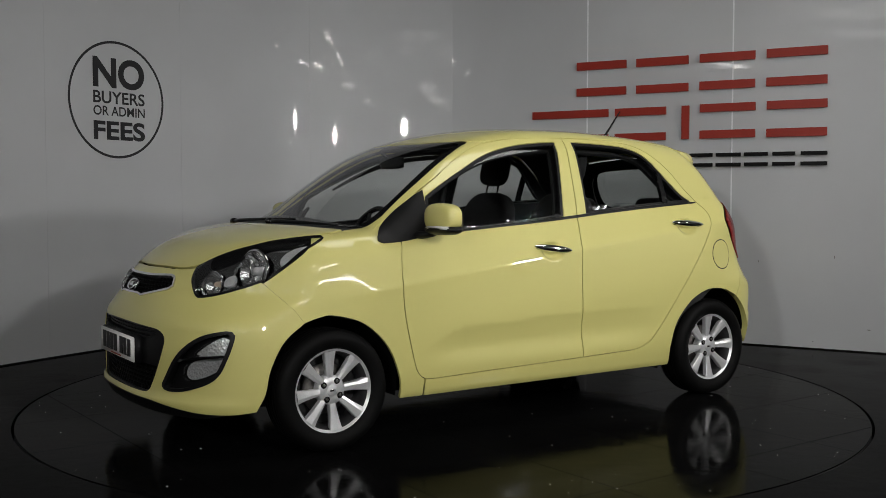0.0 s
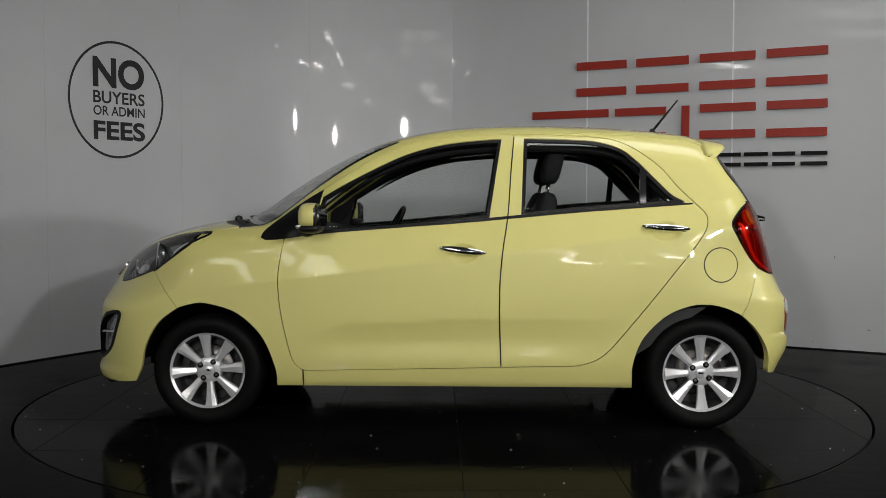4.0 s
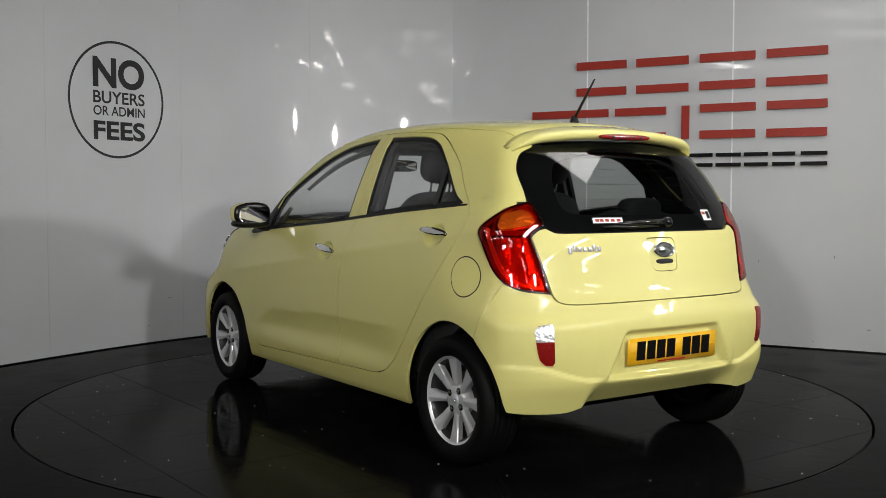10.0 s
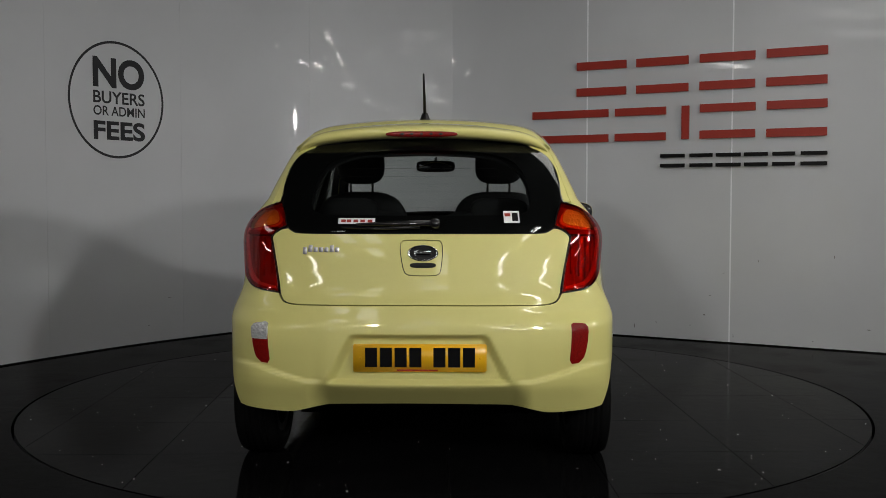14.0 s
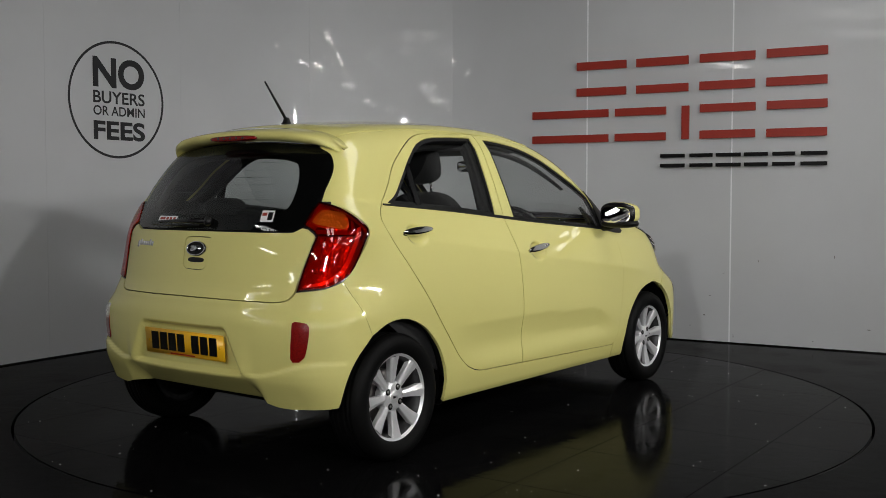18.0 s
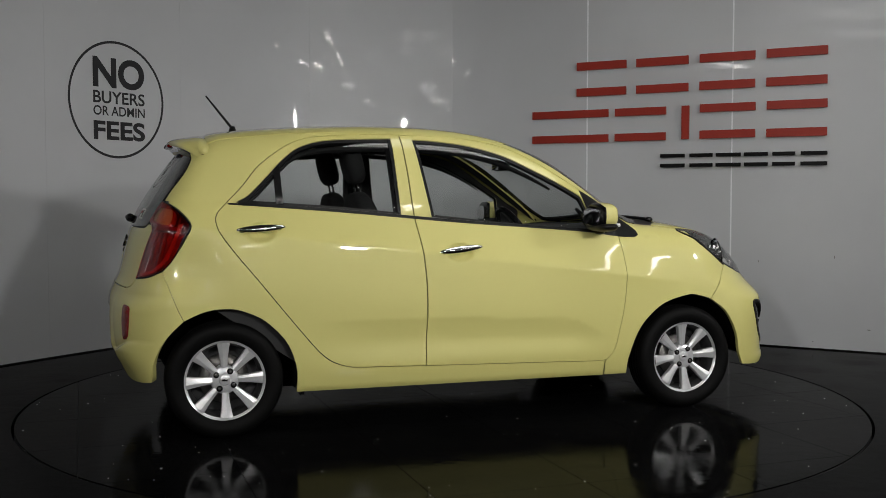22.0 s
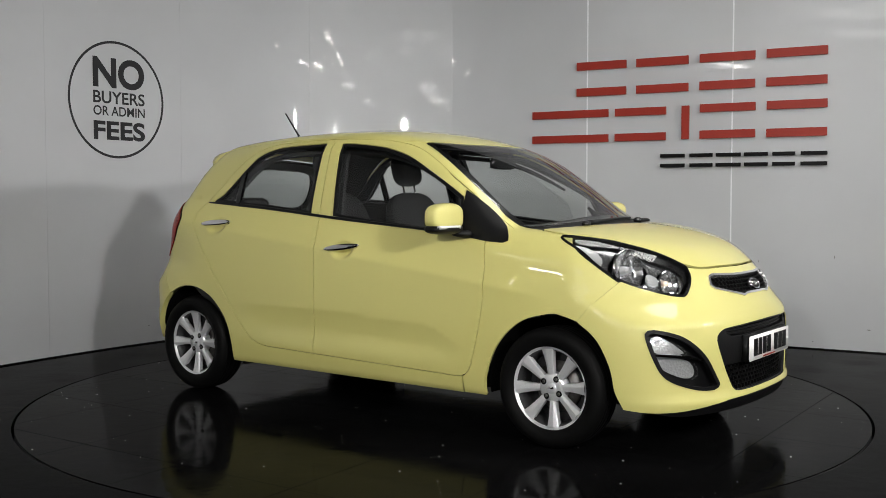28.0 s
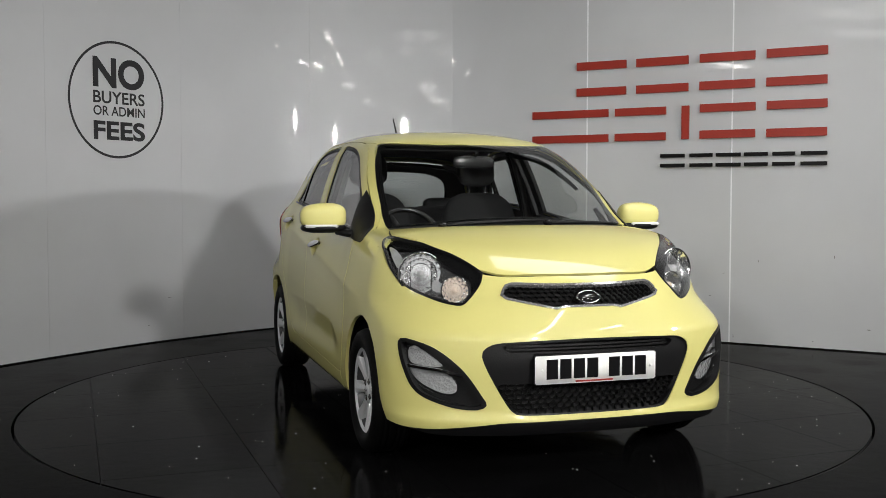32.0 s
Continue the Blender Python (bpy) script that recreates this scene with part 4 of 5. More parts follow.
def build_headlamp(car, mirror):
    o = rounded(HEADLAMP)
    lamp = skin_part("headlamp", skin("nose", inset(o, .003), cell=.02, lift=.003, deep=0, mirror=mirror), LENS, car, "clear headlamp lens")
    skin_part("lamp_housing", [skin("nose", inset(o, .002), cell=.03, lift=-.085, deep=-.084, mirror=mirror)], SATIN, lamp, "black lamp housing")
    units = ((.636, .799, .087, .046), (.478, .742, .054, .030))
    bezel_holes = [np.array([(a + r * math.cos(2 * math.pi * i / 36), b + r * .9 * math.sin(2 * math.pi * i / 36)) for i in range(36)]) for a, b, r, _ in units]
    cover = rounded([(.815, .872), (.77, .893), (.70, .888), (.60, .855), (.50, .815), (.42, .775), (.408, .745), (.437, .700), (.47, .690), (.545, .706), (.67, .752), (.75, .805)])
    skin_part("lamp_bezel", skin("nose", cover, cell=.018, holes=bezel_holes, lift=-.030, deep=.02, mirror=mirror), BEZEL, lamp, "grey chrome bezel round the reflectors")
    upper = rounded([(.885, .924), (.749, .911), (.60, .887), (.45, .839), (.388, .795), (.392, .758), (.415, .722), (.420, .765), (.47, .800), (.54, .832), (.62, .872), (.70, .893), (.80, .897), (.84, .905)])
    skin_part("lamp_mask", skin("nose", inset(upper, .002), cell=.02, lift=-.012, deep=.02, mirror=mirror), SATIN, lamp, "black mask along the upper edge")
    for (a, b, r, depth), small in zip(units, (False, True)):
        m = on_skin("nose", a, b, -.029, mirror)
        aim = Matrix.Translation(m.translation) @ Vector((1, (.30 if not mirror else -.30), .10)).to_track_quat("Z", "Y").to_matrix().to_4x4()
        part("reflector", moved(bowl(r, depth, 14 if small else 20), aim), LAMPCHROME, lamp, "faceted chrome reflector bowl", smooth=False)
        part("reflector_ring", moved(lathe([(r * .97, -.004), (r * 1.02, .005), (r * 1.07, .003), (r * 1.09, -.006)], 36, "z"), aim), CHROME, lamp)
        if small:
            part("bulb", moved(egg(.013, .013, .016, 1, 1, 14, 8), aim @ Matrix.Translation((0, 0, -.018))), AMBER, lamp, "amber indicator bulb")
        else:
            part("bulb_shield", moved(lathe([(.001, .012), (.012, .009), (.018, 0), (.019, -.03)], 20, "z"), aim @ Matrix.Translation((0, 0, -.012))), LAMPSILVER, lamp, "silver bulb shield")
            for dx in (-.5, .5):
                part("reflector_step", moved(box(dx * r - .003, dx * r + .003, -.7 * r, .7 * r, -.034, -.014, .002), aim), LAMPCHROME, lamp)
    skin_part("side_lamp_box", skin("nose", rounded([(.568, .775), (.530, .762), (.528, .728), (.566, .735)]), cell=.02, lift=-.020, deep=.02, mirror=mirror), LAMPSILVER, lamp, "pale box of the side lamp")
    wing = rounded([(.862, .905), (.80, .892), (.765, .868), (.745, .845), (.752, .815), (.79, .845), (.83, .878)])
    skin_part("side_reflector", skin("nose", wing, cell=.02, lift=-.022, deep=.01, mirror=mirror), LAMPSILVER, lamp, "silver side reflector")
    skin_part("lamp_edge", band("nose", o, -.003, .007, lift=.001, deep=.012, mirror=mirror), SATIN, lamp, "black lamp edge")


def build_tail_lamp(car, mirror):
    o = rounded(TAIL_LAMP)
    amber = rounded([(.742, 1.034), (.69, 1.050), (.652, 1.050), (.626, 1.025), (.618, .998), (.66, .985), (.742, .975)])
    lamp = skin_part("tail_lamp", skin("back", inset(o, .003), [amber], cell=.018, lift=.006, deep=.006, mirror=mirror), REDLENS, car, "red tail lamp lens")
    skin_part("indicator_lens", skin("back", inset(amber, .001), cell=.02, lift=.005, deep=.004, mirror=mirror), AMBERLENS, lamp, "pale amber indicator lens")
    skin_part("lamp_backing", skin("back", inset(o, .004), cell=.03, lift=-.028, deep=-.024, mirror=mirror), REDBACK, lamp, "silver lamp backing")
    skin_part("indicator_cell", skin("back", inset(amber, -.004), cell=.02, lift=-.012, deep=.02, mirror=mirror), FACETS, lamp, "silver indicator reflector")
    for k in range(4):
        a0 = .595 + .034 * k
        bar = [(a0 + .044, .945, 1), (a0 + .062, .945, 1), (a0 + .034, .80 - .012 * k, 1), (a0 + .018, .80 - .012 * k, 1)]
        skin_part("light_rib", skin("back", bar, cell=.02, lift=-.016, deep=.012, mirror=mirror), REDBACK, lamp)
    guide = rounded([(.80, .985), (.79, .935), (.742, .82), (.70, .775), (.655, .752), (.575, .738), (.58, .748), (.65, .764), (.69, .788), (.728, .83), (.775, .94), (.782, .98)])
    skin_part("light_guide", skin("back", guide, cell=.02, lift=-.004, deep=.01, mirror=mirror), LAMPSILVER, lamp)
    skin_part("lamp_shelf", skin("back", [(.80, .968, 1), (.625, .972, 1), (.63, .955, 1), (.79, .948, 1)], cell=.02, lift=-.003, deep=.02, mirror=mirror), REDPLASTIC, lamp, "red divider")
    skin_part("lamp_edge", band("back", o, -.0015, .0015, lift=.001, deep=.012, mirror=mirror), SATIN, lamp, "black lamp edge")


def build_fog_lamp(car, mirror):
    o = rounded(FOG)
    pod = skin_part("fog_lamp_recess", [skin("nose", o, cell=.02, lift=-.045, deep=-.042, mirror=mirror), band("nose", o, -.002, .012, lift=.004, deep=.02, mirror=mirror)], BLACK, car, "black recess of the fog lamp")
    for outline in ([(.607, .512), (.585, .522), (.53, .488), (.482, .442), (.50, .436), (.60, .452)], [(.600, .430), (.50, .418), (.458, .400), (.438, .365), (.445, .338), (.48, .334), (.55, .365), (.59, .40)]):
        unit = rounded(outline)
        skin_part("fog_reflector", skin("nose", unit, cell=.02, lift=-.034, deep=.01, mirror=mirror), FACETS, pod, "faceted silver reflector")
        skin_part("fog_lens", skin("nose", inset(unit, -.004), cell=.02, lift=-.014, deep=.012, mirror=mirror), LENS, pod, "clear lens")
    bar = [(.612, .449, 1), (.48, .434), (.395, .407, 1), (.395, .399, 1), (.48, .423), (.612, .438, 1)]
    skin_part("fog_bar", skin("nose", bar, cell=.02, lift=-.002, deep=.012, mirror=mirror), CHROME, pod, "chrome bar")


def honeycomb(chart, outline, pitch, wall, lift, deep):
    """A net of six-sided cells inside an outline."""
    verts, faces = [], []
    lo, hi = outline.min(0), outline.max(0)
    flat_pts, quads = [], []
    w, h = pitch * math.sqrt(3), pitch * 1.5
    j, z = 0, lo[1] - pitch
    while z < hi[1] + pitch:
        x = lo[0] - w + (w / 2 if j % 2 else 0)
        while x < hi[0] + w:
            corners = [(x + pitch * 1.25 * math.sin(math.pi / 3 * i), z + pitch * math.cos(math.pi / 3 * i)) for i in range(6)]
            small = [(x + (q[0] - x) * (1 - wall), z + (q[1] - z) * (1 - wall)) for q in corners]
            o = len(flat_pts)
            flat_pts += corners + small
            quads += [(o + i, o + (i + 1) % 6, o + 6 + (i + 1) % 6, o + 6 + i) for i in range(6)]
            x += w * 1.25
        z += h
        j += 1
    fp = np.array(flat_pts)
    inside = np.zeros(len(fp), bool)
    for p, q in zip(outline, np.roll(outline, -1, 0)):
        if abs(q[1] - p[1]) > 1e-12:
            inside ^= ((p[1] > fp[:, 1]) != (q[1] > fp[:, 1])) & (fp[:, 0] < p[0] + (q[0] - p[0]) * (fp[:, 1] - p[1]) / (q[1] - p[1]))
    p = reach(chart, fp[:, 0], fp[:, 1])
    n = normals(p)
    top, low = p + n * lift, p + n * (lift - deep)
    k = len(fp)
    verts = [tuple(q) for q in top] + [tuple(q) for q in low]
    for f in quads:
        if all(inside[i] for i in f):
            faces += [f, (f[3], f[2], f[2] + k, f[3] + k)]
    return verts, faces


def plate_shape(width, height, thick):
    return box(-width / 2, width / 2, -height / 2, height / 2, 0, thick, .004)


def build_plate(parent, m, material, label):
    plate = part("number_plate", moved(plate_shape(.52, .111, .006), m), material, parent, label)
    x = -.213
    for i in range(7):
        if i == 4:
            x += .036
        part("plate_bar", moved(box(x, x + .047, -.036, .041, .006, .008, 0), m), BLACKLETTER, plate, smooth=False)
        x += .0575
    part("plate_line", moved(box(-.09, .07, -.051, -.045, .006, .0075, 0), m), REDLETTER, plate, smooth=False)
    for x in (-.232, .236):
        part("plate_screw", moved(egg(.006, .006, .004, 1, 1, 10, 6), m @ Matrix.Translation((x, 0, .007))), material, plate)


def badge(parent, m, w, h):
    oval = lathe([(.001, .004), (.80, .004), (.86, .010), (.96, .010), (1.0, .002), (1.0, -.004)], 40, "z")
    ob = part("badge", moved(oval, m @ Matrix.Diagonal((w, h, 1, 1))), CHROME, parent, "chrome oval badge")
    part("badge_field", moved(lathe([(.001, .0068), (.83, .0062)], 40, "z"), m @ Matrix.Diagonal((w, h, 1, 1))), BLACKLETTER, ob)
    part("badge_bar", moved(box(-w * .55, w * .55, -h * .36, h * .36, .006, .0095, .002), m), CHROME, ob)


def along(points, k=5):
    """Straight runs between points, in k steps each."""
    out = []
    for p, q in zip(points, points[1:]):
        out += [(p[0] + (q[0] - p[0]) * i / k, p[1] + (q[1] - p[1]) * i / k) for i in range(k)]
    return out + [points[-1][:2]]


def build_front(car):
    run = across(along([(1.476, .734), (1.375, .619), (1.335, .567)]), "side", "nose")
    seam = [None, None, None] + across([(1.427, .496), (1.49, .385), (1.514, .301)], "side", "nose")
    outline = both([(0, .785), (.15, .786), (.28, .784), (.36, .790), (.376, .794, 1), (.383, .75), (.428, .68), (.46, .673), (.545, .691), (.68, .739, 1), *[(*q, 1) for q in run],
                    seam[3], seam[4], (seam[5][0], .28), (seam[5][0] - .03, .205, 1), (.61, .196), (.5, .200), (.34, .222), (.28, .229), (0, .232)])
    fog, fog2 = rounded(FOG), rounded([(-p[0], p[1]) for p in FOG])
    grille, intake = rounded(GRILLE), rounded(INTAKE)
    bumper = skin_part("front_bumper", skin("nose", outline, [grille, intake, fog, fog2], cell=.02, gap=.0008, deep=.02), PAINT, car)
    # upper grille
    skin_part("grille_surround", band("nose", grille, -.003, .0055, lift=.007, deep=.02), GRILLECHROME, bumper, "chrome grille surround")
    skin_part("grille_backing", skin("nose", grille, cell=.03, lift=-.035, deep=-.03), GAP, bumper)
    part("grille_mesh", honeycomb("nose", inset(grille, -.012), .0115, .15, -.010, .012), DEEP, bumper, "black honeycomb mesh", smooth=False)
    badge(bumper, on_skin("nose", 0, .700, .004), .054, .029)
    # lower intake
    skin_part("intake_backing", skin("nose", intake, cell=.03, lift=-.05, deep=-.046), GAP, bumper)
    low = rounded(both([(0, .375), (.30, .375), (.322, .365), (.268, .282), (.235, .264), (0, .263)]))
    slot = rounded(both([(0, .540), (.285, .532), (.30, .522), (.275, .500), (0, .500)]))
    skin_part("intake_frame", skin("nose", inset(intake, -.001), [low, slot], cell=.025, lift=-.012, deep=.03), BLACK, bumper, "black intake frame")
    part("intake_mesh", honeycomb("nose", inset(low, -.02), .0125, .2, -.026, .012), DEEP, bumper, "black honeycomb mesh", smooth=False)
    for z in (.512, .525):
        skin_part("intake_slat", skin("nose", both([(0, z + .003), (.285, z + .003), (.285, z - .003), (0, z - .003)]), cell=.05, lift=-.025, deep=.012), BLACK, bumper)
    m = Matrix.Translation((1.902, 0, .434)) @ Matrix(((0, 0, 1), (1, 0, 0), (0, 1, 0))).to_4x4()
    part("plate_mount", moved(box(-.25, .25, -.06, .06, -.05, -.001, .004), m), BLACK, bumper)
    build_plate(bumper, m, PLATEWHITE, "white front plate with dark bars")
    lip = both([(0, .235), (.28, .232), (.34, .225), (.5, .203), (.58, .199), (.615, .199, 1), (.585, .186, 1), (.5, .170), (.3, .170), (0, .172)])
    skin_part("lower_lip", skin("nose", lip, cell=.03, lift=-.006, deep=.03), BLACK, bumper, "black lower lip")


def build_rear(car):
    lid = both([(0, .958), (.452, .957), (.54, .960), (.575, .978), (.60, .972), (.620, .955), (.626, .94), (.610, .90), (.58, .815), (.550, .722, 1), (.528, .692), (.484, .680), (.398, .679), (0, .682)])
    catch = rounded([(.085, .920), (.05, .932), (-.055, .932), (-.1, .920), (-.093, .82), (-.075, .797), (.045, .797), (.068, .82)])
    lid_ob = skin_part("tailgate", skin("back", lid, [catch], cell=.02, gap=.0015), PAINT, car)
    skin_part("catch_plate", skin("back", inset(catch, .002), cell=.025, lift=-.002, deep=.012), PAINT, lid_ob, "raised catch plate")
    part("catch_slot", moved(egg(.052, .011, .006, .7, 1, 20, 8), on_skin("back", -.016, .835, -.001)), GAP, lid_ob, "dark finger slot")
    badge(lid_ob, on_skin("back", -.016, .881, .002), .062, .033)
    m0 = on_skin("back", .42, .893, .002)
    for k, (lo, hi) in enumerate(((-.020, .010), (-.010, .018), (-.010, .010), (-.010, .010), (-.010, .010), (-.010, .018), (-.010, .010))):
        x = .057 - .0225 * k
        part("model_badge", moved(box(x, x + .017, -hi, -lo, 0, .004, .0015), m0), LAMPSILVER, lid_ob, "plain silver bar")
    glass = rounded(REAR_GLASS)
    skin_part("rear_window", skin("back", inset(glass, .002), cell=.02, lift=.002, deep=.004), TINT, lid_ob, "tinted rear window glass")
    clear = rounded(both([(0, 1.302), (.36, 1.294), (.47, 1.278), (.535, 1.245), (.545, 1.17), (.515, 1.075), (.47, 1.042), (.40, 1.034), (0, 1.032)]))
    skin_part("rear_window_band", skin("back", inset(glass, -.003), [clear], cell=.02, lift=-.007, deep=.004), DEEP, lid_ob, "black edge band of the rear window")
    skin_part("lid_trim", skin("back", both([(0, 1.37), (.6, 1.33), (.72, 1.25), (.70, 1.0), (.62, .72), (0, .70)]), [inset(clear, -.01)], cell=.05, lift=-.05, deep=.01), CABIN, lid_ob, "dark inner trim")
    # heating wires
    for i in range(7):
        z = 1.06 + i * .032
        skin_part("heating_wire", skin("back", [(-.42, z, 1), (.42, z, 1), (.42, z + .0009, 1), (-.42, z + .0009, 1)], cell=.1, lift=-.001, deep=0), CABIN, lid_ob)
    arm = on_skin("back", -.06, .992, .02)
    part("rear_wiper", moved(tube([(-.02, 0, 0), (.12, .004, .012), (.30, .010, .010)], [.014, .010, .006], 10, flat=.7), arm), SATIN, lid_ob, "black rear wiper arm")
    part("wiper_pivot", moved(egg(.022, .022, .022, .9, .9, 16, 10), arm @ Matrix.Translation((-.01, 0, -.004))), SATIN, lid_ob)
    part("wiper_blade", moved(tube([(.05, .016, -.008), (.20, .018, -.010), (.36, .014, -.010)], [.005, .006, .004], 8), arm), SATIN, lid_ob)
    m1 = on_skin("back", .29, 1.006, .0035)
    st = part("dealer_sticker", moved(box(-.075, .075, -.012, .012, 0, .001, 0), m1), PAPER, lid_ob, "white strip sticker with red bars", smooth=False)
    for x in (-.064, -.034, -.006, .022, .044):
        part("sticker_bar", moved(box(x, x + .019, -.006, .006, .001, .0015, 0), m1), REDLETTER, st, smooth=False)
    m2 = on_skin("back", -.415, 1.022, .0035)
    s2 = part("square_sticker", moved(box(-.032, .032, -.026, .026, 0, .001, 0), m2), PAPER, lid_ob, "small white square sticker with dark and red bars", smooth=False)
    part("sticker_bar", moved(box(-.026, -.002, -.018, .018, .001, .0015, 0), m2), BLACKLETTER, s2, smooth=False)
    part("sticker_bar", moved(box(.004, .028, -.016, -.002, .001, .0015, 0), m2), REDLETTER, s2, smooth=False)
    # bumper
    run = across(along([(-1.464, .762), (-1.403, .60), (-1.375, .542)]), "side", "back")
    seam = [None, None, None] + across([(-1.455, .459), (-1.501, .373), (-1.513, .286)], "side", "back")
    outline = both([(0, .680), (.398, .677), (.484, .678), (.53, .690), (.556, .720, 1), (.655, .734), (.708, .756), *[(*q, 1) for q in run], seam[3], seam[4], seam[5], (.70, .262), (.6, .250), (.50, .248), (.40, .27), (0, .28)])
    bumper = skin_part("rear_bumper", skin("back", outline, cell=.009, gap=.001, deep=.03), PAINT, car)
    m = Matrix.Translation((-1.690, -.005, .478)) @ Matrix.Rotation(radians(0), 4, "Z") @ Matrix(((0, 0, -1), (-1, 0, 0), (0, 1, 0))).to_4x4()
    build_plate(bumper, m @ Matrix.Rotation(radians(4), 4, "X"), PLATEYELLOW, "yellow rear plate with dark bars")
    for mirror in (False, True):
        shape = [(.604, .590), (.596, .603), (.556, .608), (.547, .602), (.541, .462), (.549, .448), (.572, .450), (.589, .470), (.600, .53)]
        o = rounded(shape)
        unit = skin_part("rear_reflector", skin("back", o, cell=.02, lift=.004, deep=.012, mirror=mirror), REDPLASTIC, bumper, "red bumper reflector")
        if not mirror:
            skin_part("reversing_lamp", skin("back", [(.606, .588), (.597, .600), (.557, .609), (.547, .604), (.5435, .543, 1), (.601, .543, 1)], cell=.02, lift=.007, deep=.006, mirror=mirror), FACETS, unit, "clear reversing lamp")


def build_spoiler(car):
    n = 36
    verts, faces = [], []
    rings = []
    crown = float(reach("top", -1.24, 0)[0][2])
    for i in range(n + 1):
        y = -.540 + 1.08 * i / n
        e = abs(y) / .540
        front = -1.235
        tip = -1.412 + .20 * y * y + .075 * e ** 10
        zt = float(reach("top", -1.24, y)[0][2])
        thick = 1 - .7 * e ** 10
        ztip = zt + .4 * (crown - zt) * thick - .030 - .010 * e ** 4
        ring = [(front, y, zt + .001), (front - .05, y, zt - .002), (tip + .04, y, ztip + .012), (tip + .012, y, ztip + .004), (tip, y, ztip - .006), (tip + .006, y, ztip - .022 * thick),
                (tip + .02, y, ztip - .031 * thick), (tip + .07 * thick, y, ztip - .040 * thick), (front - .02, y, zt - .06 * thick)]
        rings.append(ring)
    k = len(rings[0])
    for r in rings:
        verts += r
    for i in range(n):
        for j in range(k):
            a, b = i * k + j, i * k + (j + 1) % k
            faces.append((a, a + k, b + k, b))
    faces += [tuple(range(k)), tuple(n * k + j for j in reversed(range(k)))]
    sp = part("roof_spoiler", (verts, faces), PAINT, car)
    brake = part("brake_lamp", moved(egg(.020, .150, .0125, .6, .7, 32, 12), Matrix.Translation((-1.402, 0, 1.3625))), REDPLASTIC, sp, "red high brake lamp")
    for y in (-.08, -.04, 0, .04, .08):
        part("brake_diode", moved(egg(.004, .008, .0055, 1, 1, 12, 8), Matrix.Translation((-1.4205, y, 1.3625))), GAP, brake)
    base = part("aerial", lathe([(.001, .03), (.012, .028), (.02, .006), (.03, -.006)], 20, "z"), BLACK, car, "black roof aerial", place=Matrix.Translation((-1.075, 0, 1.448)))
    part("aerial_rod", tube([(0, 0, .015), (-.068, 0, .10), (-.136, 0, .185)], [.0075, .006, .004], 10), BLACK, base)


def build_wipers(car):
    for pts in ([(1.17, -.40), (1.15, -.1), (1.10, .20)], [(1.19, .10), (1.14, .38), (1.04, .53)]):
        way = []
        for i in range(9):
            f = i / 8
            x = (1 - f) ** 2 * pts[0][0] + 2 * f * (1 - f) * pts[1][0] + f * f * pts[2][0]
            y = (1 - f) ** 2 * pts[0][1] + 2 * f * (1 - f) * pts[1][1] + f * f * pts[2][1]
            way.append(tuple(reach("top", x, y)[0] + np.array((0, 0, .007))))
        arm = part("windscreen_wiper", tube(way, [.010 - .005 * i / 8 for i in range(9)], 8), BLACK, car, "black windscreen wiper")
        part("wiper_pivot", moved(egg(.022, .022, .016, 1, 1, 14, 8), Matrix.Translation(way[0])), SATIN, arm)


def arc_drum(x, r, y0, y1, a0, a1, n=26):
    verts, faces = [], []
    for i in range(n + 1):
        a = radians(a0 + (a1 - a0) * i / n)
        c, s = math.cos(a), math.sin(a)
        verts += [(x + r * c, y1, .27 + r * s), (x + r * c, y0, .27 + r * s), (x, y0, .27)]
    for i in range(n):
        a = i * 3
        faces += [(a, a + 1, a + 4, a + 3), (a + 1, a + 2, a + 5, a + 4)]
    return verts, faces


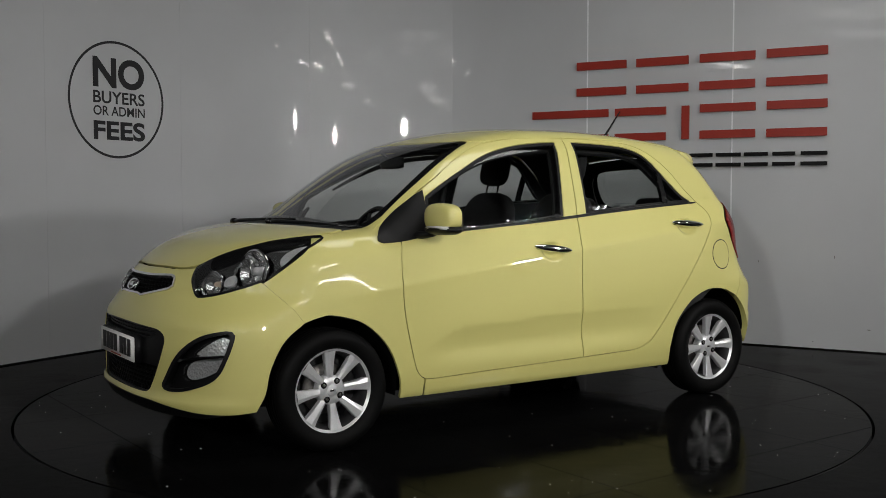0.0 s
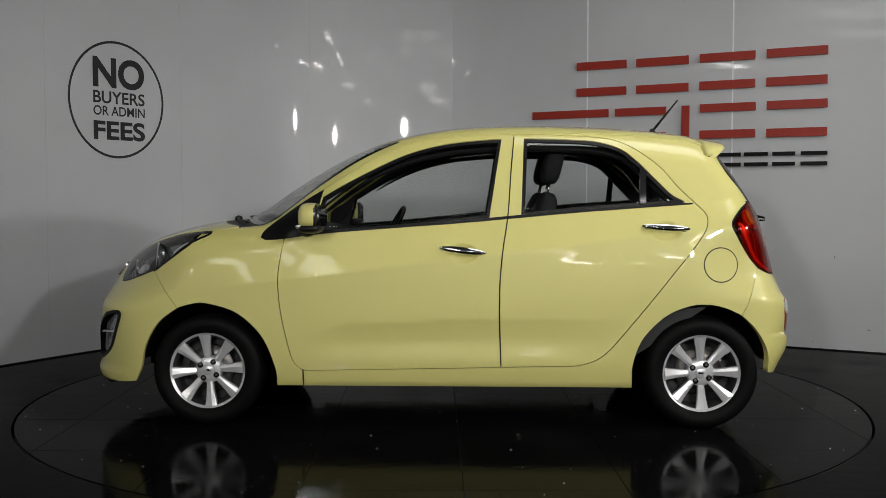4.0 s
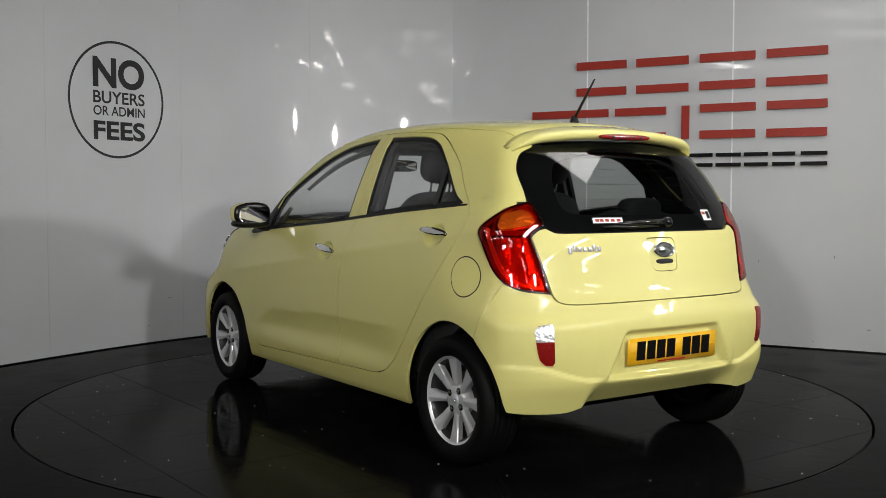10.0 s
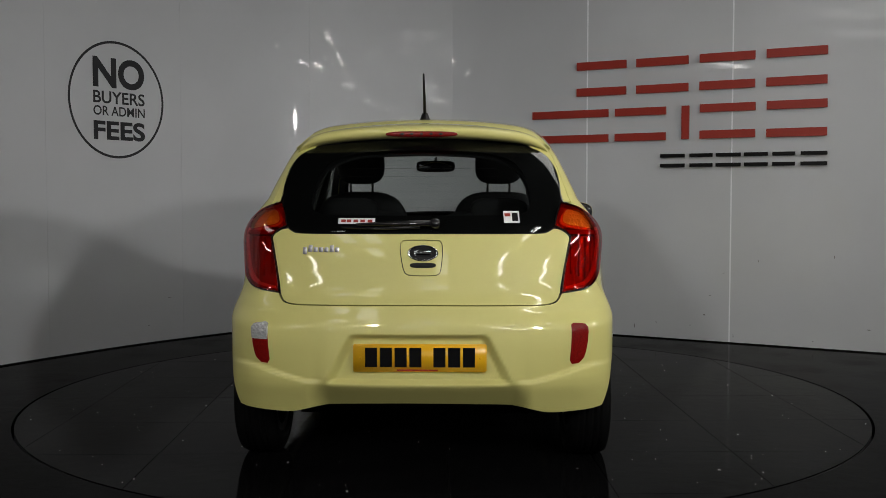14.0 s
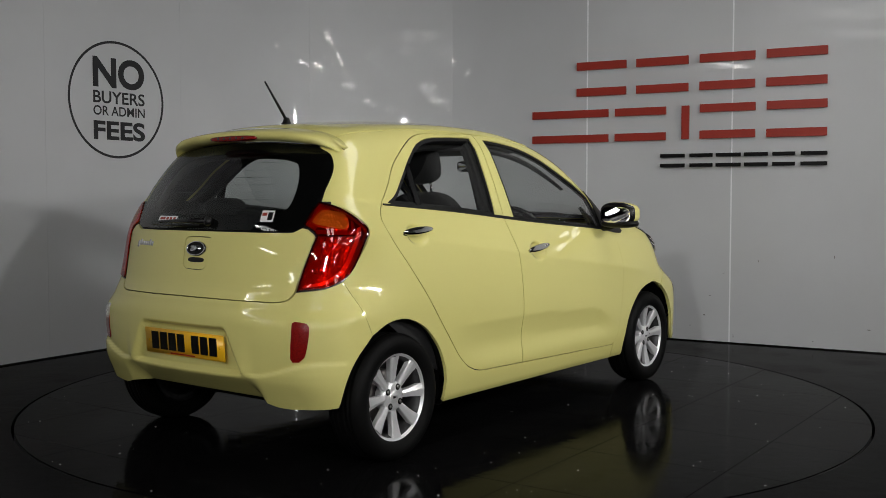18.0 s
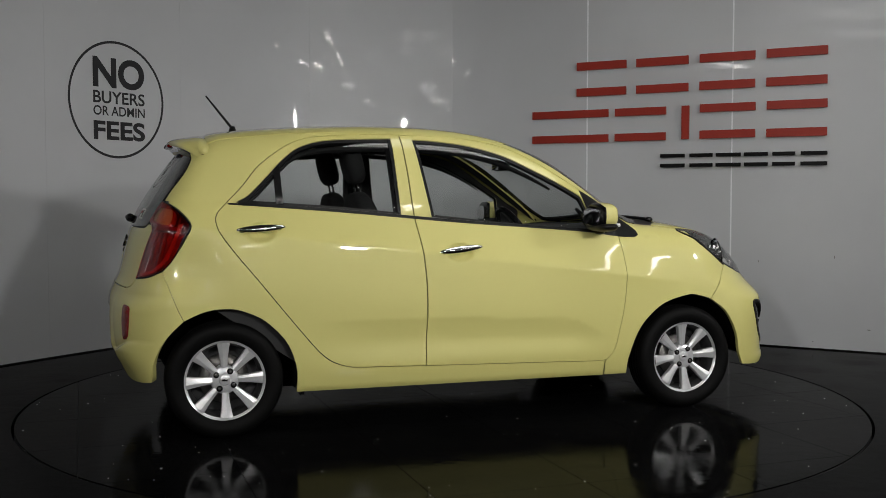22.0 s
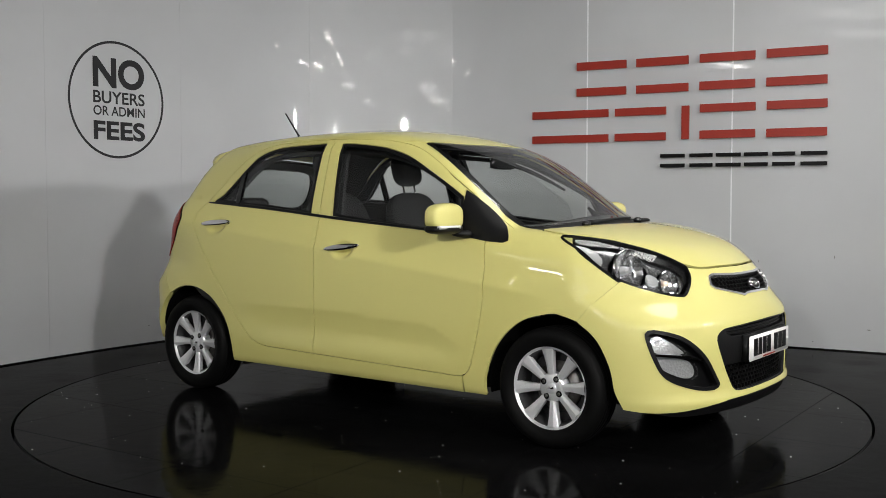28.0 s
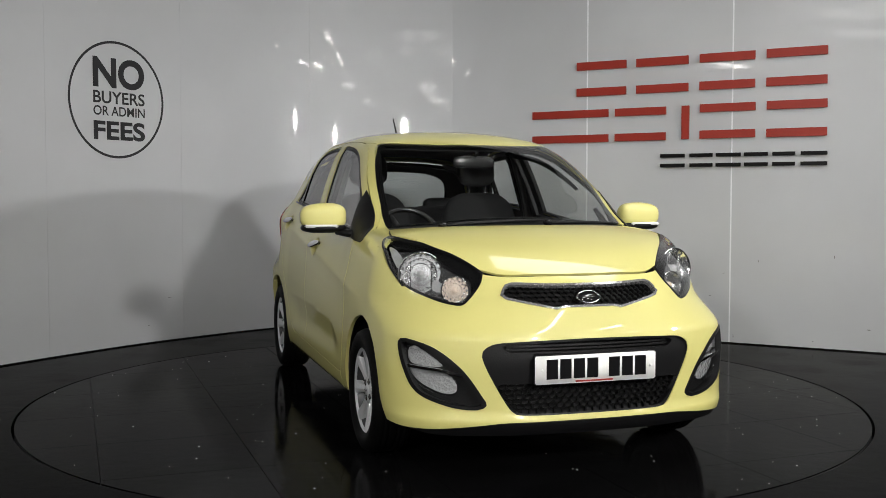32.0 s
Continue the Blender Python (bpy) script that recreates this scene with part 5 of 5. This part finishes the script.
def build_wheels(car):
    tread = []
    for y in np.linspace(-.068, .068, 29):
        groove = any(abs(y - g) < .0045 for g in (-.042, -.015, .015, .042))
        tread.append((.2700 - .9 * max(0, abs(y) - .05) ** 1.5 * 3 - (.007 if groove else 0), float(y)))
    tyre = lathe([(.182, -.066), (.188, -.078), (.215, -.087), (.241, -.088), (.257, -.081)] + tread + [(.257, .081), (.241, .088), (.228, .0905), (.215, .088), (.188, .080), (.182, .066)], 72)
    rim = joined(lathe([(.172, .060), (.174, .066), (.180, .069), (.187, .0745), (.1905, .077), (.1925, .073), (.186, .066)], 64),
                 lathe([(.001, .054), (.028, .056), (.058, .055), (.066, .046), (.066, .005)], 40))
    disc = lathe([(.06, -.02), (.112, -.02), (.114, -.012), (.112, -.004), (.06, -.004)], 40)

    def spoke():
        v, f = [], []
        rows = [(.058, .0145, .053), (.075, .0165, .055), (.11, .0195, .059), (.145, .0245, .064), (.174, .030, .069)]
        for r, w, h in rows:
            v += [(-w, h - .026, r), (-w, h - .004, r), (-w * .86, h, r), (.25 * w, h + .004, r), (w * .86, h, r), (w, h - .004, r), (w, h - .026, r)]
        for i in range(len(rows) - 1):
            for j in range(6):
                a = i * 7 + j
                f.append((a, a + 1, a + 8, a + 7))
        return v, [tuple(reversed(q)) for q in f]
    # barrel and backing disc: shade behind the spokes painted as dark colour
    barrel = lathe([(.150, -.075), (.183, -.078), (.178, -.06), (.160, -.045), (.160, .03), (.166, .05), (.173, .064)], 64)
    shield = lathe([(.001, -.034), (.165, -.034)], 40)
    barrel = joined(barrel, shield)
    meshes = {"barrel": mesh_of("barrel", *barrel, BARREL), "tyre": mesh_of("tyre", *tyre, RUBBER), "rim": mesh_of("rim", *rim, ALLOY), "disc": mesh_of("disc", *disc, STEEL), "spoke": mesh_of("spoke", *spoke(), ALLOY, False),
              "nut": mesh_of("nut", *lathe([(.001, .014), (.005, .014), (.0072, .010), (.0075, 0)], 6), STEEL, False),
              "well": mesh_of("well", *lathe([(.0145, -.002), (.0140, .0008), (.001, .0008)], 20), SATIN),
              "cap": mesh_of("cap", *lathe([(.001, .006), (.02, .005), (.026, .002), (.0275, -.004)], 32), ALLOY), "cap_bar": mesh_of("cap_bar", *box(-.014, .014, .0055, .008, -.005, .005, .001), CHROME)}
    for x in (1.1925, -1.1925):
        for s in (1, -1):
            m = Matrix.Translation((x, s * .697, GROUND + .2700)) @ (Matrix.Identity(4) if s > 0 else Matrix.Rotation(math.pi, 4, "Z"))
            wheel = part("wheel", None, ALLOY, car, "silver eight-spoke alloy wheel", m, mesh=meshes["rim"])
            part("tyre", None, RUBBER, wheel, "black tyre", mesh=meshes["tyre"])
            part("barrel", None, BARREL, wheel, "inside of the wheel with its shade painted dark", mesh=meshes["barrel"])
            part("brake_disc", None, STEEL, wheel, "dull brake disc", mesh=meshes["disc"])
            lean = 5 if x > 0 else 2
            for i in range(8):
                part("spoke", None, ALLOY, wheel, "", Matrix.Rotation(radians(45 * i + lean), 4, "Y"), mesh=meshes["spoke"])
            for i in range(4):
                a = radians(90 * i + 32)
                at = Matrix.Translation((.046 * math.cos(a), .0558, .046 * math.sin(a)))
                part("nut_well", None, SATIN, wheel, "", at, mesh=meshes["well"])
                part("wheel_nut", None, STEEL, wheel, "", at @ Matrix.Translation((0, -.008, 0)), mesh=meshes["nut"])
            part("hub_cap", None, ALLOY, wheel, "", Matrix.Translation((0, .0565, 0)), mesh=meshes["cap"])
            part("cap_bar", None, CHROME, wheel, "", Matrix.Translation((0, .0565, 0)), mesh=meshes["cap_bar"])
            lx = x
            liner = arc_drum(lx, .334, .40, .74, *((6, 192) if x > 0 else (-12, 170)))
            part("arch_liner", moved(liner, Matrix.Diagonal((1, s, 1, 1))), DEEP, car, "black wheel arch liner")


def build_seat(car, y):
    def cushion(x0, x1, w, z0, z1, ez=.45):
        return moved(egg((x1 - x0) / 2, w / 2, (z1 - z0) / 2, .5, ez, 28, 14), Matrix.Translation(((x0 + x1) / 2, y, (z0 + z1) / 2)))
    seat = part("front_seat", cushion(-.36, .18, .50, .38, .56), CLOTH, car, "dark cloth front seat")
    back = moved(egg(.065, .245, .33, .55, .6, 28, 18), Matrix.Translation((-.40, y, .81)) @ Matrix.Rotation(radians(-16), 4, "Y"))
    part("seat_back", back, CLOTH, seat, "dark cloth seat back")
    part("headrest", moved(egg(.05, .118, .100, .66, .62, 26, 16), Matrix.Translation((-.505, y, 1.268)) @ Matrix.Rotation(radians(-14), 4, "Y")), CLOTH, seat, "dark cloth headrest")
    for dy in (-.055, .055):
        part("headrest_post", tube([(-.465, y + dy, 1.08), (-.495, y + dy, 1.20)], .006, 8), CHROME, seat, "chrome headrest post")


def build_cabin(car):
    for y in (.345, -.345):
        build_seat(car, y)
    bench = part("rear_seat", moved(egg(.25, .60, .10, .4, .5, 30, 12), Matrix.Translation((-.80, 0, .50))), CLOTH, car, "dark cloth rear bench")
    for y in (.31, -.31):
        part("seat_back", moved(egg(.07, .30, .30, .45, .5, 28, 16), Matrix.Translation((-1.10, y, .75)) @ Matrix.Rotation(radians(-14), 4, "Y")), CLOTH, bench, "dark cloth rear seat back")
        part("headrest", moved(egg(.045, .125, .06, .55, .6, 24, 14), Matrix.Translation((-1.175, y * 1.05, 1.040))), CLOTH, bench, "low rear headrest")
    shelf = box(-1.52, -1.22, -.55, .55, .93, .955, .01)
    part("parcel_shelf", shelf, CABIN, car, "dark parcel shelf")
    prof = [(.52, .62), (.50, .78), (.54, .87), (.62, .905), (.80, .93), (1.0, .945), (1.06, .90), (1.06, .55), (.7, .5)]
    v, f, k = [], [], len(prof)
    for i in range(13):
        y = -.63 + 1.26 * i / 12
        hump = .035 * math.exp(-((y + .345) / .17) ** 2)
        for j, (x, z) in enumerate(prof):
            v.append((x + .02 * (y / .6) ** 2 * (j < 4), y, z + (hump if 1 < j < 5 else 0)))
    for i in range(12):
        for j in range(k):
            f.append((i * k + j, i * k + (j + 1) % k, (i + 1) * k + (j + 1) % k, (i + 1) * k + j))
    f += [tuple(range(k)), tuple(12 * k + j for j in reversed(range(k)))]
    part("dashboard", (v, f), CABIN, car, "dark moulded dashboard")
    wheel_m = Matrix.Translation((.40, -.345, .88)) @ Matrix.Rotation(radians(62), 4, "Y")
    ring = [(.178 * math.cos(2 * math.pi * i / 40), .178 * math.sin(2 * math.pi * i / 40), 0) for i in range(40)]
    sw = part("steering_wheel", moved(tube(ring, .0155, 10, True), wheel_m), SATIN, car, "black steering wheel")
    part("steering_boss", moved(egg(.075, .065, .025, .7, .8, 24, 10), wheel_m), CABIN, sw)
    for a in (90, 210, 330):
        part("steering_spoke", moved(tube([(0, 0, 0), (.17 * math.cos(radians(a)), .17 * math.sin(radians(a)), 0)], .016, 8, flat=.5), wheel_m), CABIN, sw)
    part("steering_column", tube([(.40, -.345, .88), (.62, -.345, .76)], .04, 12), CABIN, sw)
    rm = part("interior_mirror", moved(egg(.018, .115, .034, .6, .5, 24, 12), Matrix.Translation((.44, 0, 1.285))), SATIN, car, "black interior mirror")
    part("mirror_stem", tube([(.445, 0, 1.30), (.50, 0, 1.335)], .009, 8), SATIN, rm)
    part("mirror_glass", box(.418, .424, -.095, .095, 1.259, 1.311, .002), MIRROR, rm, "mirror glass")
    for y in (.36, -.36):
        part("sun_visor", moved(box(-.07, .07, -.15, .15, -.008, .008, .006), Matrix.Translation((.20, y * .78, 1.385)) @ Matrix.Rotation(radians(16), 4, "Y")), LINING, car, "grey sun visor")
    for y in (.615, -.615):
        part("pillar_trim", tube([(-.27, y * .99, .95), (-.29, y * .95, 1.1), (-.32, y * .86, 1.33), (-.33, y * .80, 1.40)], [.055, .048, .042, .04], 10, flat=.45), CABIN, car, "dark centre pillar trim")
        part("seat_belt", moved(box(-.022, .022, -.002, .002, -.26, .26, 0), Matrix.Translation((-.30, y * .885, 1.12)) @ Matrix.Rotation(radians(16 if y > 0 else -16), 4, "X")), SATIN, car, "black seat belt", smooth=False)


def build_underside(car):
    part("floor_pan", box(-1.30, 1.45, -.55, .55, .175, .24, .02), BLACK, car, "black floor pan")
    part("engine_bay", box(1.08, 1.60, -.40, .40, .2, .72, .03), GAP, car, "dark engine block")
    for x in (1.1925, -1.1925):
        part("axle", tube([(x, -.62, .27), (x, .62, .27)], .03, 12), STEEL, car, "dark axle tube")
    for s in (1, -1):
        part("mud_flap", box(-.835, -.82, s * .62, s * .72, .165, .24, .003), BLACK, car)


car = build_car()


def motions():
    rows_car, rows_table = [], []
    for i in range(65):
        t = i / 2
        u = (t - 16) / 16
        deg = 70.732 - 143.028 * u - .139 * u * u
        a = radians(deg)
        ox, oy = .0747, -.0524
        rows_car.append((t, pose(-(ox * math.cos(a) - oy * math.sin(a)), -(ox * math.sin(a) + oy * math.cos(a)), 0, 0, 0, deg)))
        rows_table.append((t, pose(0, 0, GROUND, 0, 0, deg)))
    walk(car, rows_car)
    walk(turntable, rows_table)


motions()
